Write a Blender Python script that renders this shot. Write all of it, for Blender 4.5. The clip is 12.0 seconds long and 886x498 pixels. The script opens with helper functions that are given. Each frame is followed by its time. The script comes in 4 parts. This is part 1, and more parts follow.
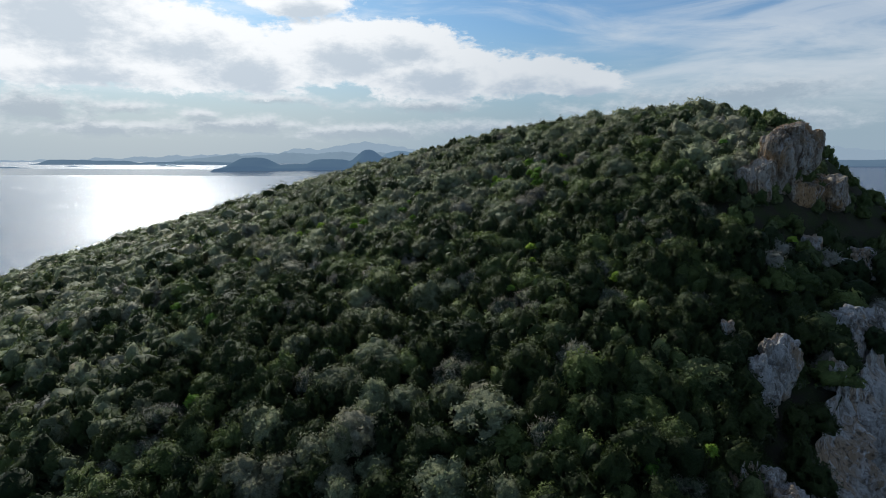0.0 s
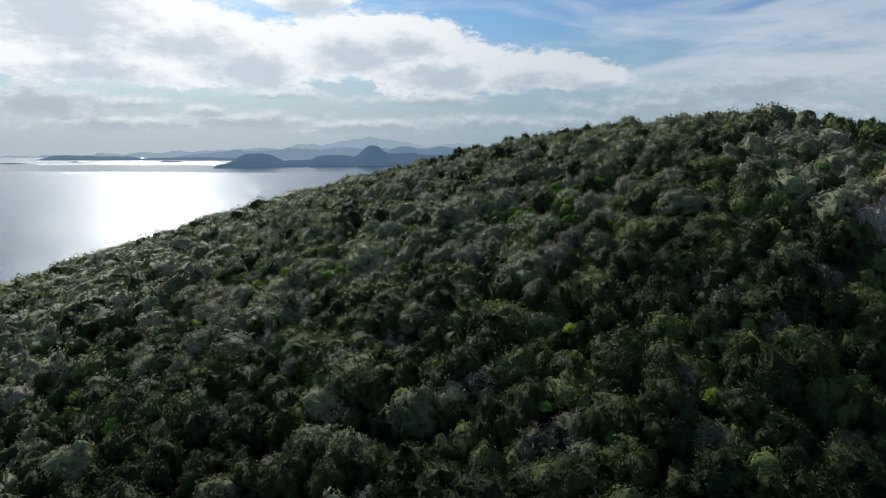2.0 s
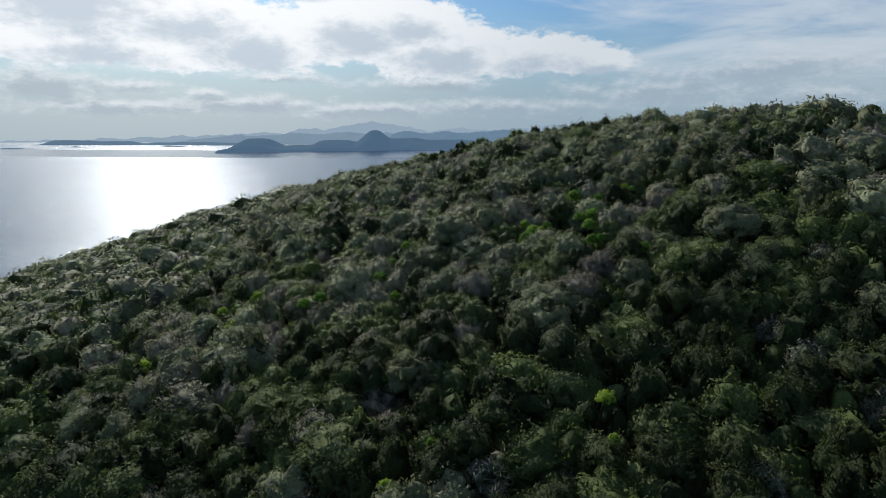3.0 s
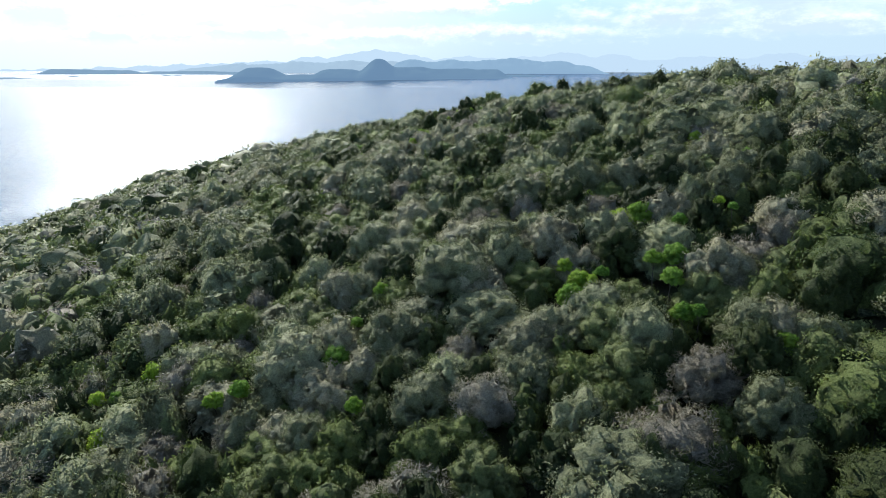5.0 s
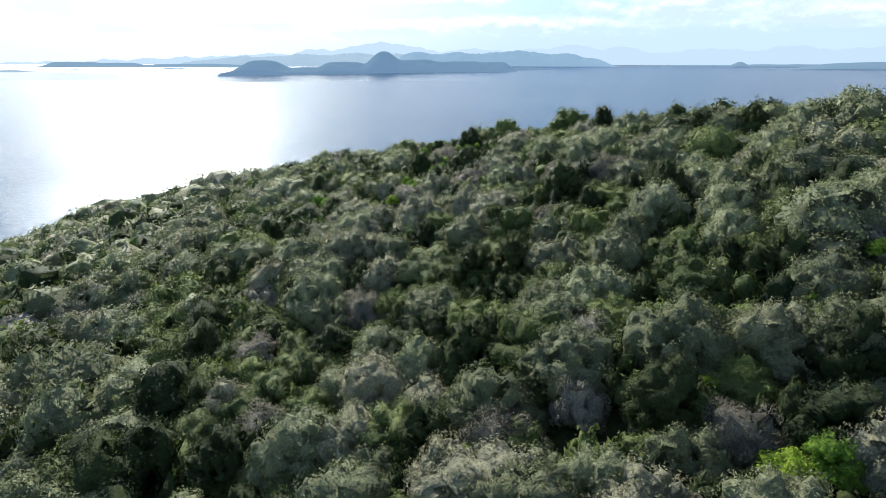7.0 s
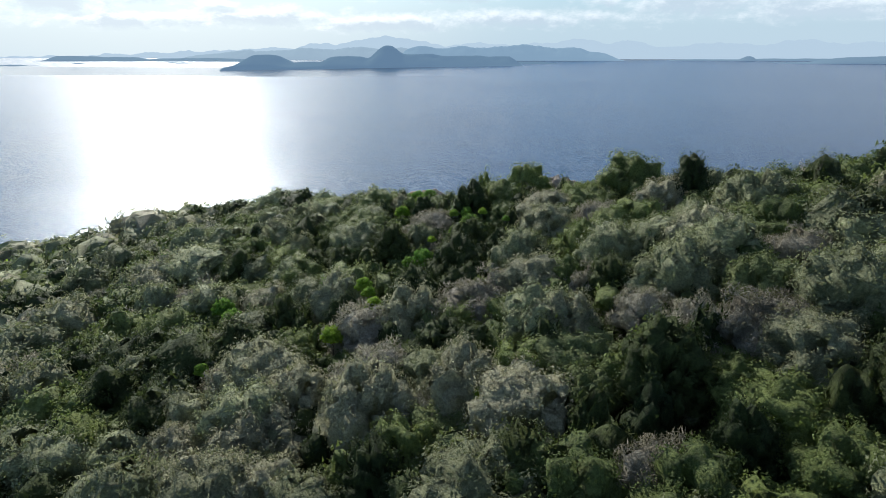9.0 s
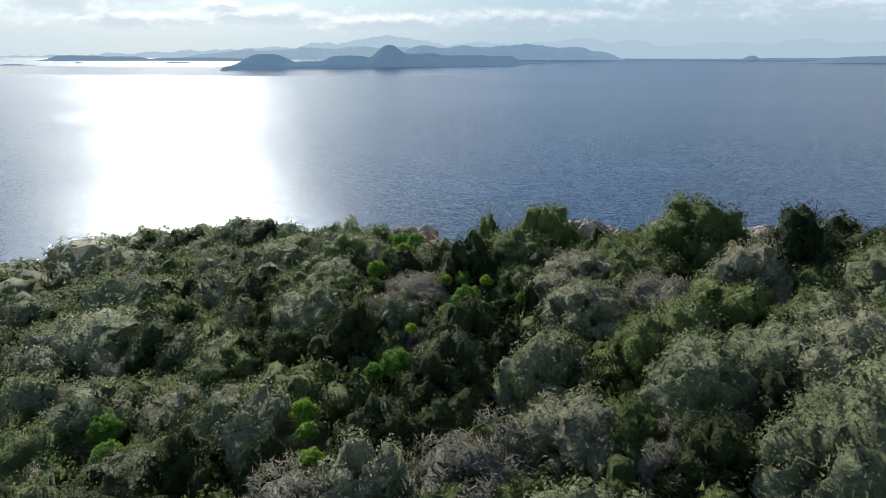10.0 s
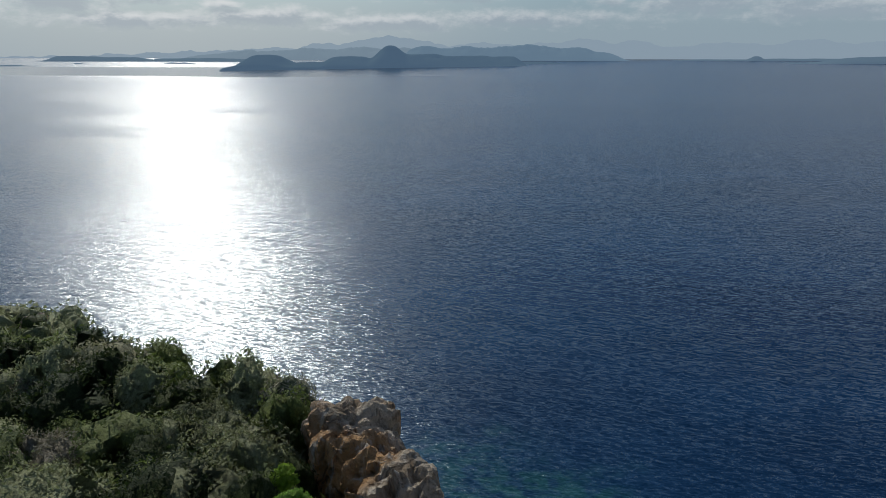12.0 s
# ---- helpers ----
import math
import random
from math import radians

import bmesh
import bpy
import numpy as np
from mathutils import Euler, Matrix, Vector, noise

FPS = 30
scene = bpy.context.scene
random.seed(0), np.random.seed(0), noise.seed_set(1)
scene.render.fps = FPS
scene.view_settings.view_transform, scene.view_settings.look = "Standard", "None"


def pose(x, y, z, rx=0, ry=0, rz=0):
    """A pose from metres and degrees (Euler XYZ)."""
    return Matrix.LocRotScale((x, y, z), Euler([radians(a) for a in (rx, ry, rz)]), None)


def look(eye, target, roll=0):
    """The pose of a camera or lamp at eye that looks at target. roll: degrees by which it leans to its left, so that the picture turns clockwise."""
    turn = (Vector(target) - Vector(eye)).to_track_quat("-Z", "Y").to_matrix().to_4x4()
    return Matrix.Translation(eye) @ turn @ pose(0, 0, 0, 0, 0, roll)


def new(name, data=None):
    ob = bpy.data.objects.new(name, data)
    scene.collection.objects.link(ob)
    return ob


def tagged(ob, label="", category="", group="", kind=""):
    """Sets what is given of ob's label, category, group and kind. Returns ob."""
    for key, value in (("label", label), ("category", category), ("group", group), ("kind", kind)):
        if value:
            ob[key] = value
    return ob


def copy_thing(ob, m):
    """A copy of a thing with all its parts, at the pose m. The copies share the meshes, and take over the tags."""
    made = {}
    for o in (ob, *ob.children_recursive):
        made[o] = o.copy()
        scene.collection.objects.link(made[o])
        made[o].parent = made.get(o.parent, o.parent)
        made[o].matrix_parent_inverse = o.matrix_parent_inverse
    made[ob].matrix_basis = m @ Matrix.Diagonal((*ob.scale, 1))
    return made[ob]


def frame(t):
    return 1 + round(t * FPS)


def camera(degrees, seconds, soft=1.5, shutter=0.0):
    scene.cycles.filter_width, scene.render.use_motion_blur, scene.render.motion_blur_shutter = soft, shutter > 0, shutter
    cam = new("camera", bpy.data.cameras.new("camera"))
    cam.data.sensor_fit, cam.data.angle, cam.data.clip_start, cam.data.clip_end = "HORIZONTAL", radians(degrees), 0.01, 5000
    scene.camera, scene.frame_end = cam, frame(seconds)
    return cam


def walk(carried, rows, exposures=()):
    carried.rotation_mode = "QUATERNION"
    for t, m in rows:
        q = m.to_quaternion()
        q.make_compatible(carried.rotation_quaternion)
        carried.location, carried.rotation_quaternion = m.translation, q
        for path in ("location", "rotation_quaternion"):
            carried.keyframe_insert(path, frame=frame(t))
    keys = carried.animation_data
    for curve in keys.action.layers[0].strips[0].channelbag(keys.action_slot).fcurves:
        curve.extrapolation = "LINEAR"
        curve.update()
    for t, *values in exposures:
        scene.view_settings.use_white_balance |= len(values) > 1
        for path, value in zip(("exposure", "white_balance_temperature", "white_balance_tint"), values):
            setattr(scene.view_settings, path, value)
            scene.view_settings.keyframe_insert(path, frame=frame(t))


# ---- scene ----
# camera: a drone that climbs along a wooded headland and out over its edge
cam = camera(67.0, 12.0, 0.9)
# seconds, x, y, z, yaw, pitch, roll
PATH = [
    (0.0, -1.298, 4.403, 96.454, 0.033, -8.484, 0.091),
    (0.5, -1.192, 11.755, 97.399, 0.130, -8.439, 0.089),
    (1.0, -1.078, 19.093, 98.350, 0.233, -8.405, 0.088),
    (1.5, -0.957, 26.436, 99.319, 0.343, -8.520, 0.086),
    (2.0, -0.830, 33.797, 100.309, 0.459, -8.906, 0.084),
    (2.5, -0.697, 41.192, 101.320, 0.579, -9.292, 0.082),
    (3.0, -0.560, 48.630, 102.343, 0.703, -10.212, 0.080),
    (3.2, -0.504, 51.619, 102.753, 0.753, -10.750, 0.079),
    (4.8, -0.043, 75.880, 105.928, 1.164, -15.600, 0.073),
    (5.0, 0.016, 78.959, 106.295, 1.215, -16.085, 0.072),
    (5.5, 0.162, 86.704, 107.163, 1.342, -17.059, 0.070),
    (6.0, 0.308, 94.513, 107.948, 1.468, -17.016, 0.068),
    (6.5, 0.452, 102.383, 108.633, 1.590, -16.912, 0.066),
    (7.0, 0.594, 110.307, 109.205, 1.708, -16.720, 0.064),
    (9.0, 1.120, 142.354, 110.243, 2.120, -17.200, 0.056),
    (9.5, 1.236, 150.386, 110.210, 2.204, -17.300, 0.055),
    (10.0, 1.345, 158.392, 110.092, 2.278, -17.250, 0.053),
    (10.5, 1.445, 166.351, 109.924, 2.340, -17.140, 0.051),
    (11.0, 1.536, 174.240, 109.745, 2.392, -17.130, 0.049),
    (11.5, 1.617, 182.033, 109.612, 2.430, -17.140, 0.047),
    (12.0, 1.687, 189.704, 109.589, 2.455, -17.200, 0.045),
]
# seconds, stops, kelvin, tint
EXPOSURE = [(0, -0.66, 6250, 10), (3.2, -0.66, 6250, 10), (4.8, 0.25, 6200, 10), (5.0, 0.36, 6250, 10), (5.5, 0.55, 6300, 10), (6.0, 0.55, 6300, 10), (7.2, 0.40, 6350, 10), (9, 0.08, 6400, 10), (10.5, -0.1, 6450, 10), (11.5, -0.36, 6450, 10), (12, -0.90, 6450, 10)]
walk(cam, [(t, pose(x, y, z, 90 + pitch, 0, yaw) @ pose(0, 0, 0, 0, 0, roll)) for t, x, y, z, yaw, pitch, roll in PATH], EXPOSURE)

# ---- sky, sun ----
SUN_AZ, SUN_EL = -24.3, 31.0      # degrees from +y, towards +x; above the horizon
world = bpy.data.worlds.new("sky")
scene.world = world
world.use_nodes = True


class Nodes:
    """Short hand for building a node tree."""

    def __init__(self, tree):
        self.tree = tree
        tree.nodes.clear()

    def add(self, kind):
        return self.tree.nodes.new(kind)

    def link(self, a, b):
        self.tree.links.new(a, b)

    def put(self, socket, value):
        if isinstance(value, bpy.types.NodeSocket):
            self.link(value, socket)
        elif isinstance(value, tuple) and len(value) == 3 and socket.type == "RGBA":
            socket.default_value = (*value, 1)
        else:
            socket.default_value = value

    def math(self, op, a, b=0.0, c=0.0, clamp=False):
        n = self.add("ShaderNodeMath")
        n.operation, n.use_clamp = op, clamp
        for i, v in enumerate((a, b, c)):
            self.put(n.inputs[i], v)
        return n.outputs[0]

    def ramp(self, x, a, b, lo=0.0, hi=1.0):
        n = self.add("ShaderNodeMapRange")
        n.interpolation_type = "SMOOTHSTEP"
        for i, v in enumerate((x, a, b, lo, hi)):
            self.put(n.inputs[i], v)
        return n.outputs[0]

    def mix(self, f, a, b, blend="MIX"):
        n = self.add("ShaderNodeMix")
        n.data_type, n.blend_type = "RGBA", blend
        self.put(n.inputs[0], f)
        self.put(n.inputs[6], a)
        self.put(n.inputs[7], b)
        return n.outputs[2]

    def noise(self, vector, scale, detail=4.0, rough=0.55, distort=0.0):
        n = self.add("ShaderNodeTexNoise")
        self.put(n.inputs["Vector"], vector)
        for k, v in (("Scale", scale), ("Detail", detail), ("Roughness", rough), ("Distortion", distort)):
            n.inputs[k].default_value = v
        return n.outputs[0]

    def combine(self, x, y, z=0.0):
        n = self.add("ShaderNodeCombineXYZ")
        for i, v in enumerate((x, y, z)):
            self.put(n.inputs[i], v)
        return n.outputs[0]

    def split(self, v):
        n = self.add("ShaderNodeSeparateXYZ")
        self.put(n.inputs[0], v)
        return n.outputs

    def scaled(self, v, s, turn=0.0):
        n = self.add("ShaderNodeMapping")
        self.put(n.inputs[0], v)
        n.inputs["Scale"].default_value = s
        n.inputs["Rotation"].default_value = (0, 0, radians(turn))
        return n.outputs[0]

    def position(self):
        return self.add("ShaderNodeNewGeometry").outputs["Position"]


# cumulus of the long bank, then low rows over the horizon and loose pieces: azimuth, elevation, half sizes, in degrees
CLOUDS = [(-29.5, 9.4, 10.0, 3.4), (-21.6, 8.3, 8.2, 2.0), (-16.6, 6.8, 7.3, 2.1), (-8.6, 7.7, 6.3, 2.3), (-3.8, 8.5, 4.4, 1.7), (-1.2, 6.3, 7.3, 2.1), (6.3, 5.8, 6.3, 1.4), (11.0, 5.4, 2.9, 0.9), (-27.5, 6.0, 7.7, 1.4), (-12.1, 11.6, 4.0, 1.0)]
CLOUDS_LOW = [(-31.3, 2.9, 4.0, 1.1), (-25.0, 3.1, 2.2, 0.45), (-19.6, 2.8, 1.3, 0.35), (-14.6, 4.1, 3.0, 0.35), (-16.4, 1.9, 5.6, 0.6), (-7.8, 1.5, 8.0, 0.5), (4.5, 1.8, 7.3, 0.6), (18.5, 3.0, 6.8, 0.9), (26.0, 2.4, 5.0, 0.7), (24.0, 4.3, 7.0, 0.9), (-2.0, 3.6, 5.0, 0.5), (-27.0, 1.6, 7.0, 0.5)]


def make_sky():
    n = Nodes(world.node_tree)
    way = n.add("ShaderNodeTexCoord").outputs["Generated"]
    x, y, z = n.split(way)
    el = n.math("MULTIPLY", n.math("ARCSINE", z), 180 / math.pi)
    az = n.math("MULTIPLY", n.math("ARCTAN2", x, y), 180 / math.pi)
    sky = n.add("ShaderNodeTexSky")
    sky.sky_type, sky.sun_disc = "NISHITA", False
    sky.sun_elevation, sky.sun_rotation = radians(SUN_EL), radians(SUN_AZ)
    sky.altitude, sky.air_density, sky.dust_density, sky.ozone_density = 100, 1.0, 1.0, 2.0
    base = sky.outputs[0]

    def density(a, e, blobs, lump, reach):
        """Thickness of cloud at a place of the sky: over 0 inside."""
        most = None
        for ca, ce, ra, re in blobs:
            p = n.math("MULTIPLY", n.math("SUBTRACT", a, ca), 1 / ra)
            q = n.math("MULTIPLY", n.math("SUBTRACT", e, ce), 1 / re)
            d = n.math("SUBTRACT", 1.0, n.math("SQRT", n.math("ADD", n.math("MULTIPLY", p, p), n.math("MULTIPLY", q, q))))
            most = d if most is None else n.math("SMOOTH_MAX", most, d, 0.25)
        flat = n.combine(n.math("MULTIPLY", a, 0.15), n.math("MULTIPLY", e, 0.30))
        rough = n.math("ADD", n.math("MULTIPLY", n.noise(flat, lump, 3.0, 0.5, 0.2), 0.54), n.math("MULTIPLY", n.noise(flat, lump * 3.8, 8.0, 0.66, 0.15), 0.46))
        return n.math("ADD", most, n.math("MULTIPLY", n.math("SUBTRACT", rough, 0.5), reach))

    # clouds are bright where little cloud lies between them and the sun, and grey where much does
    sx, sy, sz = (math.sin(radians(SUN_AZ)) * math.cos(radians(SUN_EL)), math.cos(radians(SUN_AZ)) * math.cos(radians(SUN_EL)), math.sin(radians(SUN_EL)))
    dot = n.add("ShaderNodeVectorMath")
    dot.operation = "DOT_PRODUCT"
    n.put(dot.inputs[0], way)
    dot.inputs[1].default_value = (sx, sy, sz)
    near = n.ramp(dot.outputs["Value"], 0.74, 0.97)
    lit = n.mix(near, CLOUD_LIT, CLOUD_SUN)
    haze = n.mix(near, HAZE, HAZE_SUN)
    bank = n.math("ADD", density(az, el, CLOUDS, 1.0, 2.7), 0.32)
    above = n.math("ADD", density(n.math("ADD", az, -0.5), n.math("ADD", el, 0.85), CLOUDS, 1.0, 2.7), 0.32)
    low = density(az, el, CLOUDS_LOW, 1.5, 5.0)
    low_above = density(n.math("ADD", az, -0.25), n.math("ADD", el, 0.4), CLOUDS_LOW, 1.5, 5.0)
    thin = n.noise(n.combine(n.math("ADD", n.math("MULTIPLY", az, 0.045), n.math("MULTIPLY", el, 0.05)), n.math("MULTIPLY", el, 0.20), 7.0), 1.5, 7.0, 0.6, 0.7)
    thin = n.math("MULTIPLY", n.ramp(thin, 0.44, 0.76, 0.0, 0.6), n.math("MULTIPLY", n.ramp(el, 3.0, 6.0), n.ramp(el, 17.0, 11.0)))
    col = n.mix(1.0, base, (SKY_GAIN * 0.60, SKY_GAIN * 0.92, SKY_GAIN * 1.20), "MULTIPLY")
    col = n.mix(n.ramp(el, 13.0, 28.0, 0.0, 0.12), col, lit)                  # even white veil over the unseen upper sky, added to whiten the fill light
    col = n.mix(n.ramp(el, 11.0, 0.0, 0.0, 0.93), col, haze)
    veil = n.math("MULTIPLY", n.ramp(az, 8.0, 26.0, 0.0, 0.55), n.math("MULTIPLY", n.ramp(el, 1.0, 5.0), n.ramp(el, 18.0, 11.0)))
    streak = n.noise(n.combine(n.math("ADD", n.math("MULTIPLY", az, 0.03), n.math("MULTIPLY", el, -0.11)), n.math("ADD", n.math("MULTIPLY", el, 0.16), n.math("MULTIPLY", az, 0.02)), 2.0), 2.2, 6.0, 0.6, 0.8)
    col = n.mix(n.math("MULTIPLY", veil, n.ramp(streak, 0.32, 0.62, 0.15, 1.0)), col, lit)
    col = n.mix(thin, col, lit)
    col = n.mix(n.ramp(low, -0.7, 0.8, 0.0, 0.9), col, n.mix(n.ramp(low_above, -0.5, 0.7), n.mix(0.3, lit, haze), n.mix(0.3, n.mix(near, (6.6, 7.9, 9.1), (8.8, 9.8, 10.6)), haze)))
    col = n.mix(n.ramp(bank, 0.0, 0.32), col, n.mix(n.ramp(above, 0.38, 1.2), lit, n.mix(near, CLOUD_SHADE, (11.6, 12.7, 13.6))))
    bg = n.add("ShaderNodeBackground")
    n.put(bg.inputs[0], col)
    bg.inputs[1].default_value = SKY_STRENGTH
    n.link(bg.outputs[0], n.add("ShaderNodeOutputWorld").inputs[0])


SKY_STRENGTH, SKY_GAIN = 0.086, 1.12
CLOUD_LIT, CLOUD_SUN, CLOUD_SHADE = (12.2, 12.9, 13.4), (19.0, 19.0, 18.7), (7.9, 9.3, 10.7)
HAZE, HAZE_SUN = (6.0, 7.7, 9.0), (11.0, 11.6, 11.9)
make_sky()
sun = new("sun", bpy.data.lights.new("sun", "SUN"))
sun.data.energy, sun.data.angle, sun.data.color = 5.0, radians(0.6), (1.0, 0.95, 0.86)
sun.matrix_world = look((math.sin(radians(SUN_AZ)) * math.cos(radians(SUN_EL)) * 900, math.cos(radians(SUN_AZ)) * math.cos(radians(SUN_EL)) * 900, math.sin(radians(SUN_EL)) * 900), (0, 0, 0))

# ---- materials ----


def material(name):
    m = bpy.data.materials.new(name)
    m.use_nodes = True
    return m, Nodes(m.node_tree)


def finish(n, shader):
    out = n.add("ShaderNodeOutputMaterial")
    n.link(shader, out.inputs[0])


def principled(n, color, rough, normal=None, spec=0.5, metal=0.0):
    p = n.add("ShaderNodeBsdfPrincipled")
    n.put(p.inputs["Base Color"], color)
    n.put(p.inputs["Roughness"], rough)
    p.inputs["Specular IOR Level"].default_value = spec
    p.inputs["Metallic"].default_value = metal
    if normal is not None:
        n.link(normal, p.inputs["Normal"])
    return p.outputs[0]


def bump(n, height, strength, distance, normal=None):
    b = n.add("ShaderNodeBump")
    b.inputs["Strength"].default_value = strength
    b.inputs["Distance"].default_value = distance
    n.put(b.inputs["Height"], height)
    if normal is not None:
        n.link(normal, b.inputs["Normal"])
    return b.outputs[0]


def leaf_material(name, dark, light, tip, other, glow=0.22, rough=0.6, speck=0.5):
    """Foliage: varies from plant to plant, from branch to branch and from leaf to leaf, and lets some light through."""
    m, n = material(name)
    pos = n.position()
    one = n.add("ShaderNodeNewGeometry").outputs["Random Per Island"]
    own = n.add("ShaderNodeAttribute")
    own.attribute_name = "plant"
    plant = n.math("FRACT", n.math("ADD", n.add("ShaderNodeObjectInfo").outputs["Random"], own.outputs["Fac"]))
    patch = n.noise(pos, 0.12, 2.0)
    spray = n.noise(pos, 1.6, 3.0)
    f = n.math("ADD", n.math("MULTIPLY", n.math("SUBTRACT", patch, 0.5), 1.2), n.math("MULTIPLY", n.math("SUBTRACT", plant, 0.5), 1.3))
    f = n.math("ADD", n.math("ADD", f, n.math("MULTIPLY", n.math("SUBTRACT", spray, 0.5), 0.8)), 0.5, clamp=True)
    col = n.mix(f, dark, light)
    col = n.mix(n.ramp(n.math("FRACT", n.math("MULTIPLY", plant, 7.31)), 0.55, 1.0, 0.0, 0.75), col, other)
    col = n.mix(n.math("MULTIPLY", n.math("POWER", one, 1.5), 0.22), col, tip)
    fine = n.noise(pos, 6.5, 6.0, 0.75)
    # dark specks in the dips paint the shade of gaps between leaves
    col = n.mix(n.ramp(fine, 0.38, 0.62, speck, 0.0), col, tuple(c * 0.35 for c in dark))
    col = n.mix(n.ramp(n.noise(pos, 15.0, 3.0, 0.6), 0.52, 0.70, 0.0, 0.4), col, tip)
    p = principled(n, col, rough, bump(n, fine, 1.0, 0.20), 0.12)
    t = n.add("ShaderNodeBsdfTranslucent")
    n.link(n.mix(1.0, col, (1.15, 1.25, 1.0), "MULTIPLY"), t.inputs[0])      # light that comes through is stronger and yellower
    mixed = n.add("ShaderNodeMixShader")
    mixed.inputs[0].default_value = glow
    n.link(p, mixed.inputs[1])
    n.link(t.outputs[0], mixed.inputs[2])
    finish(n, mixed.outputs[0])
    return m


M_OLIVE = leaf_material("olive_leaves", (0.160, 0.185, 0.090), (0.409, 0.447, 0.245), (0.561, 0.584, 0.347), (0.519, 0.464, 0.340))
M_MASTIC = leaf_material("mastic_leaves", (0.076, 0.118, 0.037), (0.228, 0.290, 0.086), (0.329, 0.384, 0.131), (0.273, 0.316, 0.142))
M_JUNIPER = leaf_material("juniper_needles", (0.034, 0.058, 0.021), (0.090, 0.122, 0.040), (0.133, 0.165, 0.062), (0.094, 0.118, 0.034))
M_SPURGE = leaf_material("spurge_leaves", (0.110, 0.280, 0.045), (0.46, 0.62, 0.075), (0.55, 0.66, 0.14), (0.17, 0.37, 0.080), 0.4, 0.7, 0.3)
M_DRY = leaf_material("bare_twigs", (0.258, 0.235, 0.178), (0.476, 0.449, 0.351), (0.605, 0.571, 0.458), (0.553, 0.539, 0.446), 0.2)


def make_inside_shade():
    """The twiggy inside of a crown, its colour darkened to paint the shade there."""
    m, n = material("crown_inside_shade")
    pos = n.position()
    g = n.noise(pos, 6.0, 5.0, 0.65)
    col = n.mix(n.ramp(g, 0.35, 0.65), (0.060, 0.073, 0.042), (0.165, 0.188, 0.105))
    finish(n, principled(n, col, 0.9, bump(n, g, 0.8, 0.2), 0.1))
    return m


M_INSIDE_SHADE = make_inside_shade()


def make_bark():
    m, n = material("bark")
    pos = n.position()
    g = n.noise(n.scaled(pos, (9, 9, 1.5)), 1.0, 5.0)
    col = n.mix(g, (0.07, 0.055, 0.045), (0.22, 0.19, 0.16))
    finish(n, principled(n, col, 0.85, bump(n, g, 0.6, 0.05), 0.2))
    return m


M_BARK = make_bark()


def rock_color(n, pos, ochre, dark, pale, white, iron):
    """Weathered limestone: pale grey faces, ochre iron stains, dark pits, cracks and streaks. Returns the colour and the relief."""
    warp = n.add("ShaderNodeTexNoise")
    n.put(warp.inputs["Vector"], pos)
    warp.inputs["Scale"].default_value, warp.inputs["Detail"].default_value = 0.9, 4.0
    bent = n.mix(0.9, pos, warp.outputs[1], "ADD")
    tall = n.scaled(bent, (1, 1, 0.42), 20)
    broad = n.noise(tall, 0.17, 4.0, 0.6, 0.8)
    mid = n.noise(tall, 0.8, 8.0, 0.74, 0.4)
    streak = n.noise(n.scaled(bent, (1.5, 1.5, 0.20), -10), 1.0, 6.0, 0.65, 0.4)
    grit = n.noise(pos, 2.6, 8.0, 0.76, 0.2)
    edge = n.add("ShaderNodeTexVoronoi")
    edge.feature = "DISTANCE_TO_EDGE"
    n.put(edge.inputs["Vector"], n.scaled(bent, (1, 1, 0.5), 35))
    edge.inputs["Scale"].default_value = 0.75
    crack = n.math("MULTIPLY", n.ramp(edge.outputs["Distance"], 0.05, 0.0), n.ramp(mid, 0.62, 0.42))
    cell = n.add("ShaderNodeTexVoronoi")
    n.put(cell.inputs["Vector"], n.scaled(bent, (1, 1, 0.7)))
    cell.inputs["Scale"].default_value = 1.7
    pits = n.math("MULTIPLY", n.ramp(cell.outputs["Distance"], 0.34, 0.14), n.ramp(broad, 0.42, 0.52))
    col = n.mix(n.ramp(mid, 0.41, 0.56), dark, pale)
    col = n.mix(n.math("MULTIPLY", n.ramp(broad, 0.46, 0.58, 0.0, ochre), n.ramp(grit, 0.25, 0.55, 0.4, 1.0)), col, iron)
    col = n.mix(n.ramp(streak, 0.52, 0.66, 0.0, 0.85), col, white)
    col = n.mix(n.ramp(grit, 0.55, 0.66, 0.0, 0.6), col, (0.13, 0.115, 0.10))
    col = n.mix(n.ramp(mid, 0.38, 0.26, 0.0, 0.65), col, (0.11, 0.095, 0.08))
    col = n.mix(n.math("MULTIPLY", n.math("MAXIMUM", n.math("MULTIPLY", pits, 0.7), n.math("MULTIPLY", crack, 0.55)), 0.8), col, (0.05, 0.045, 0.04))
    relief = n.math("ADD", n.math("MULTIPLY", mid, 1.4), n.math("ADD", n.math("MULTIPLY", grit, 0.5), n.math("SUBTRACT", n.math("MULTIPLY", streak, 0.5), n.math("MULTIPLY", n.math("MAXIMUM", pits, n.math("MULTIPLY", crack, 0.3)), 0.5))))
    return col, relief


def make_rock(name, ochre, dark, pale, white, iron):
    m, n = material(name)
    pos = n.position()
    col, relief = rock_color(n, pos, ochre, dark, pale, white, iron)
    finish(n, principled(n, col, 0.9, bump(n, relief, 1.0, 0.6), 0.2))
    return m


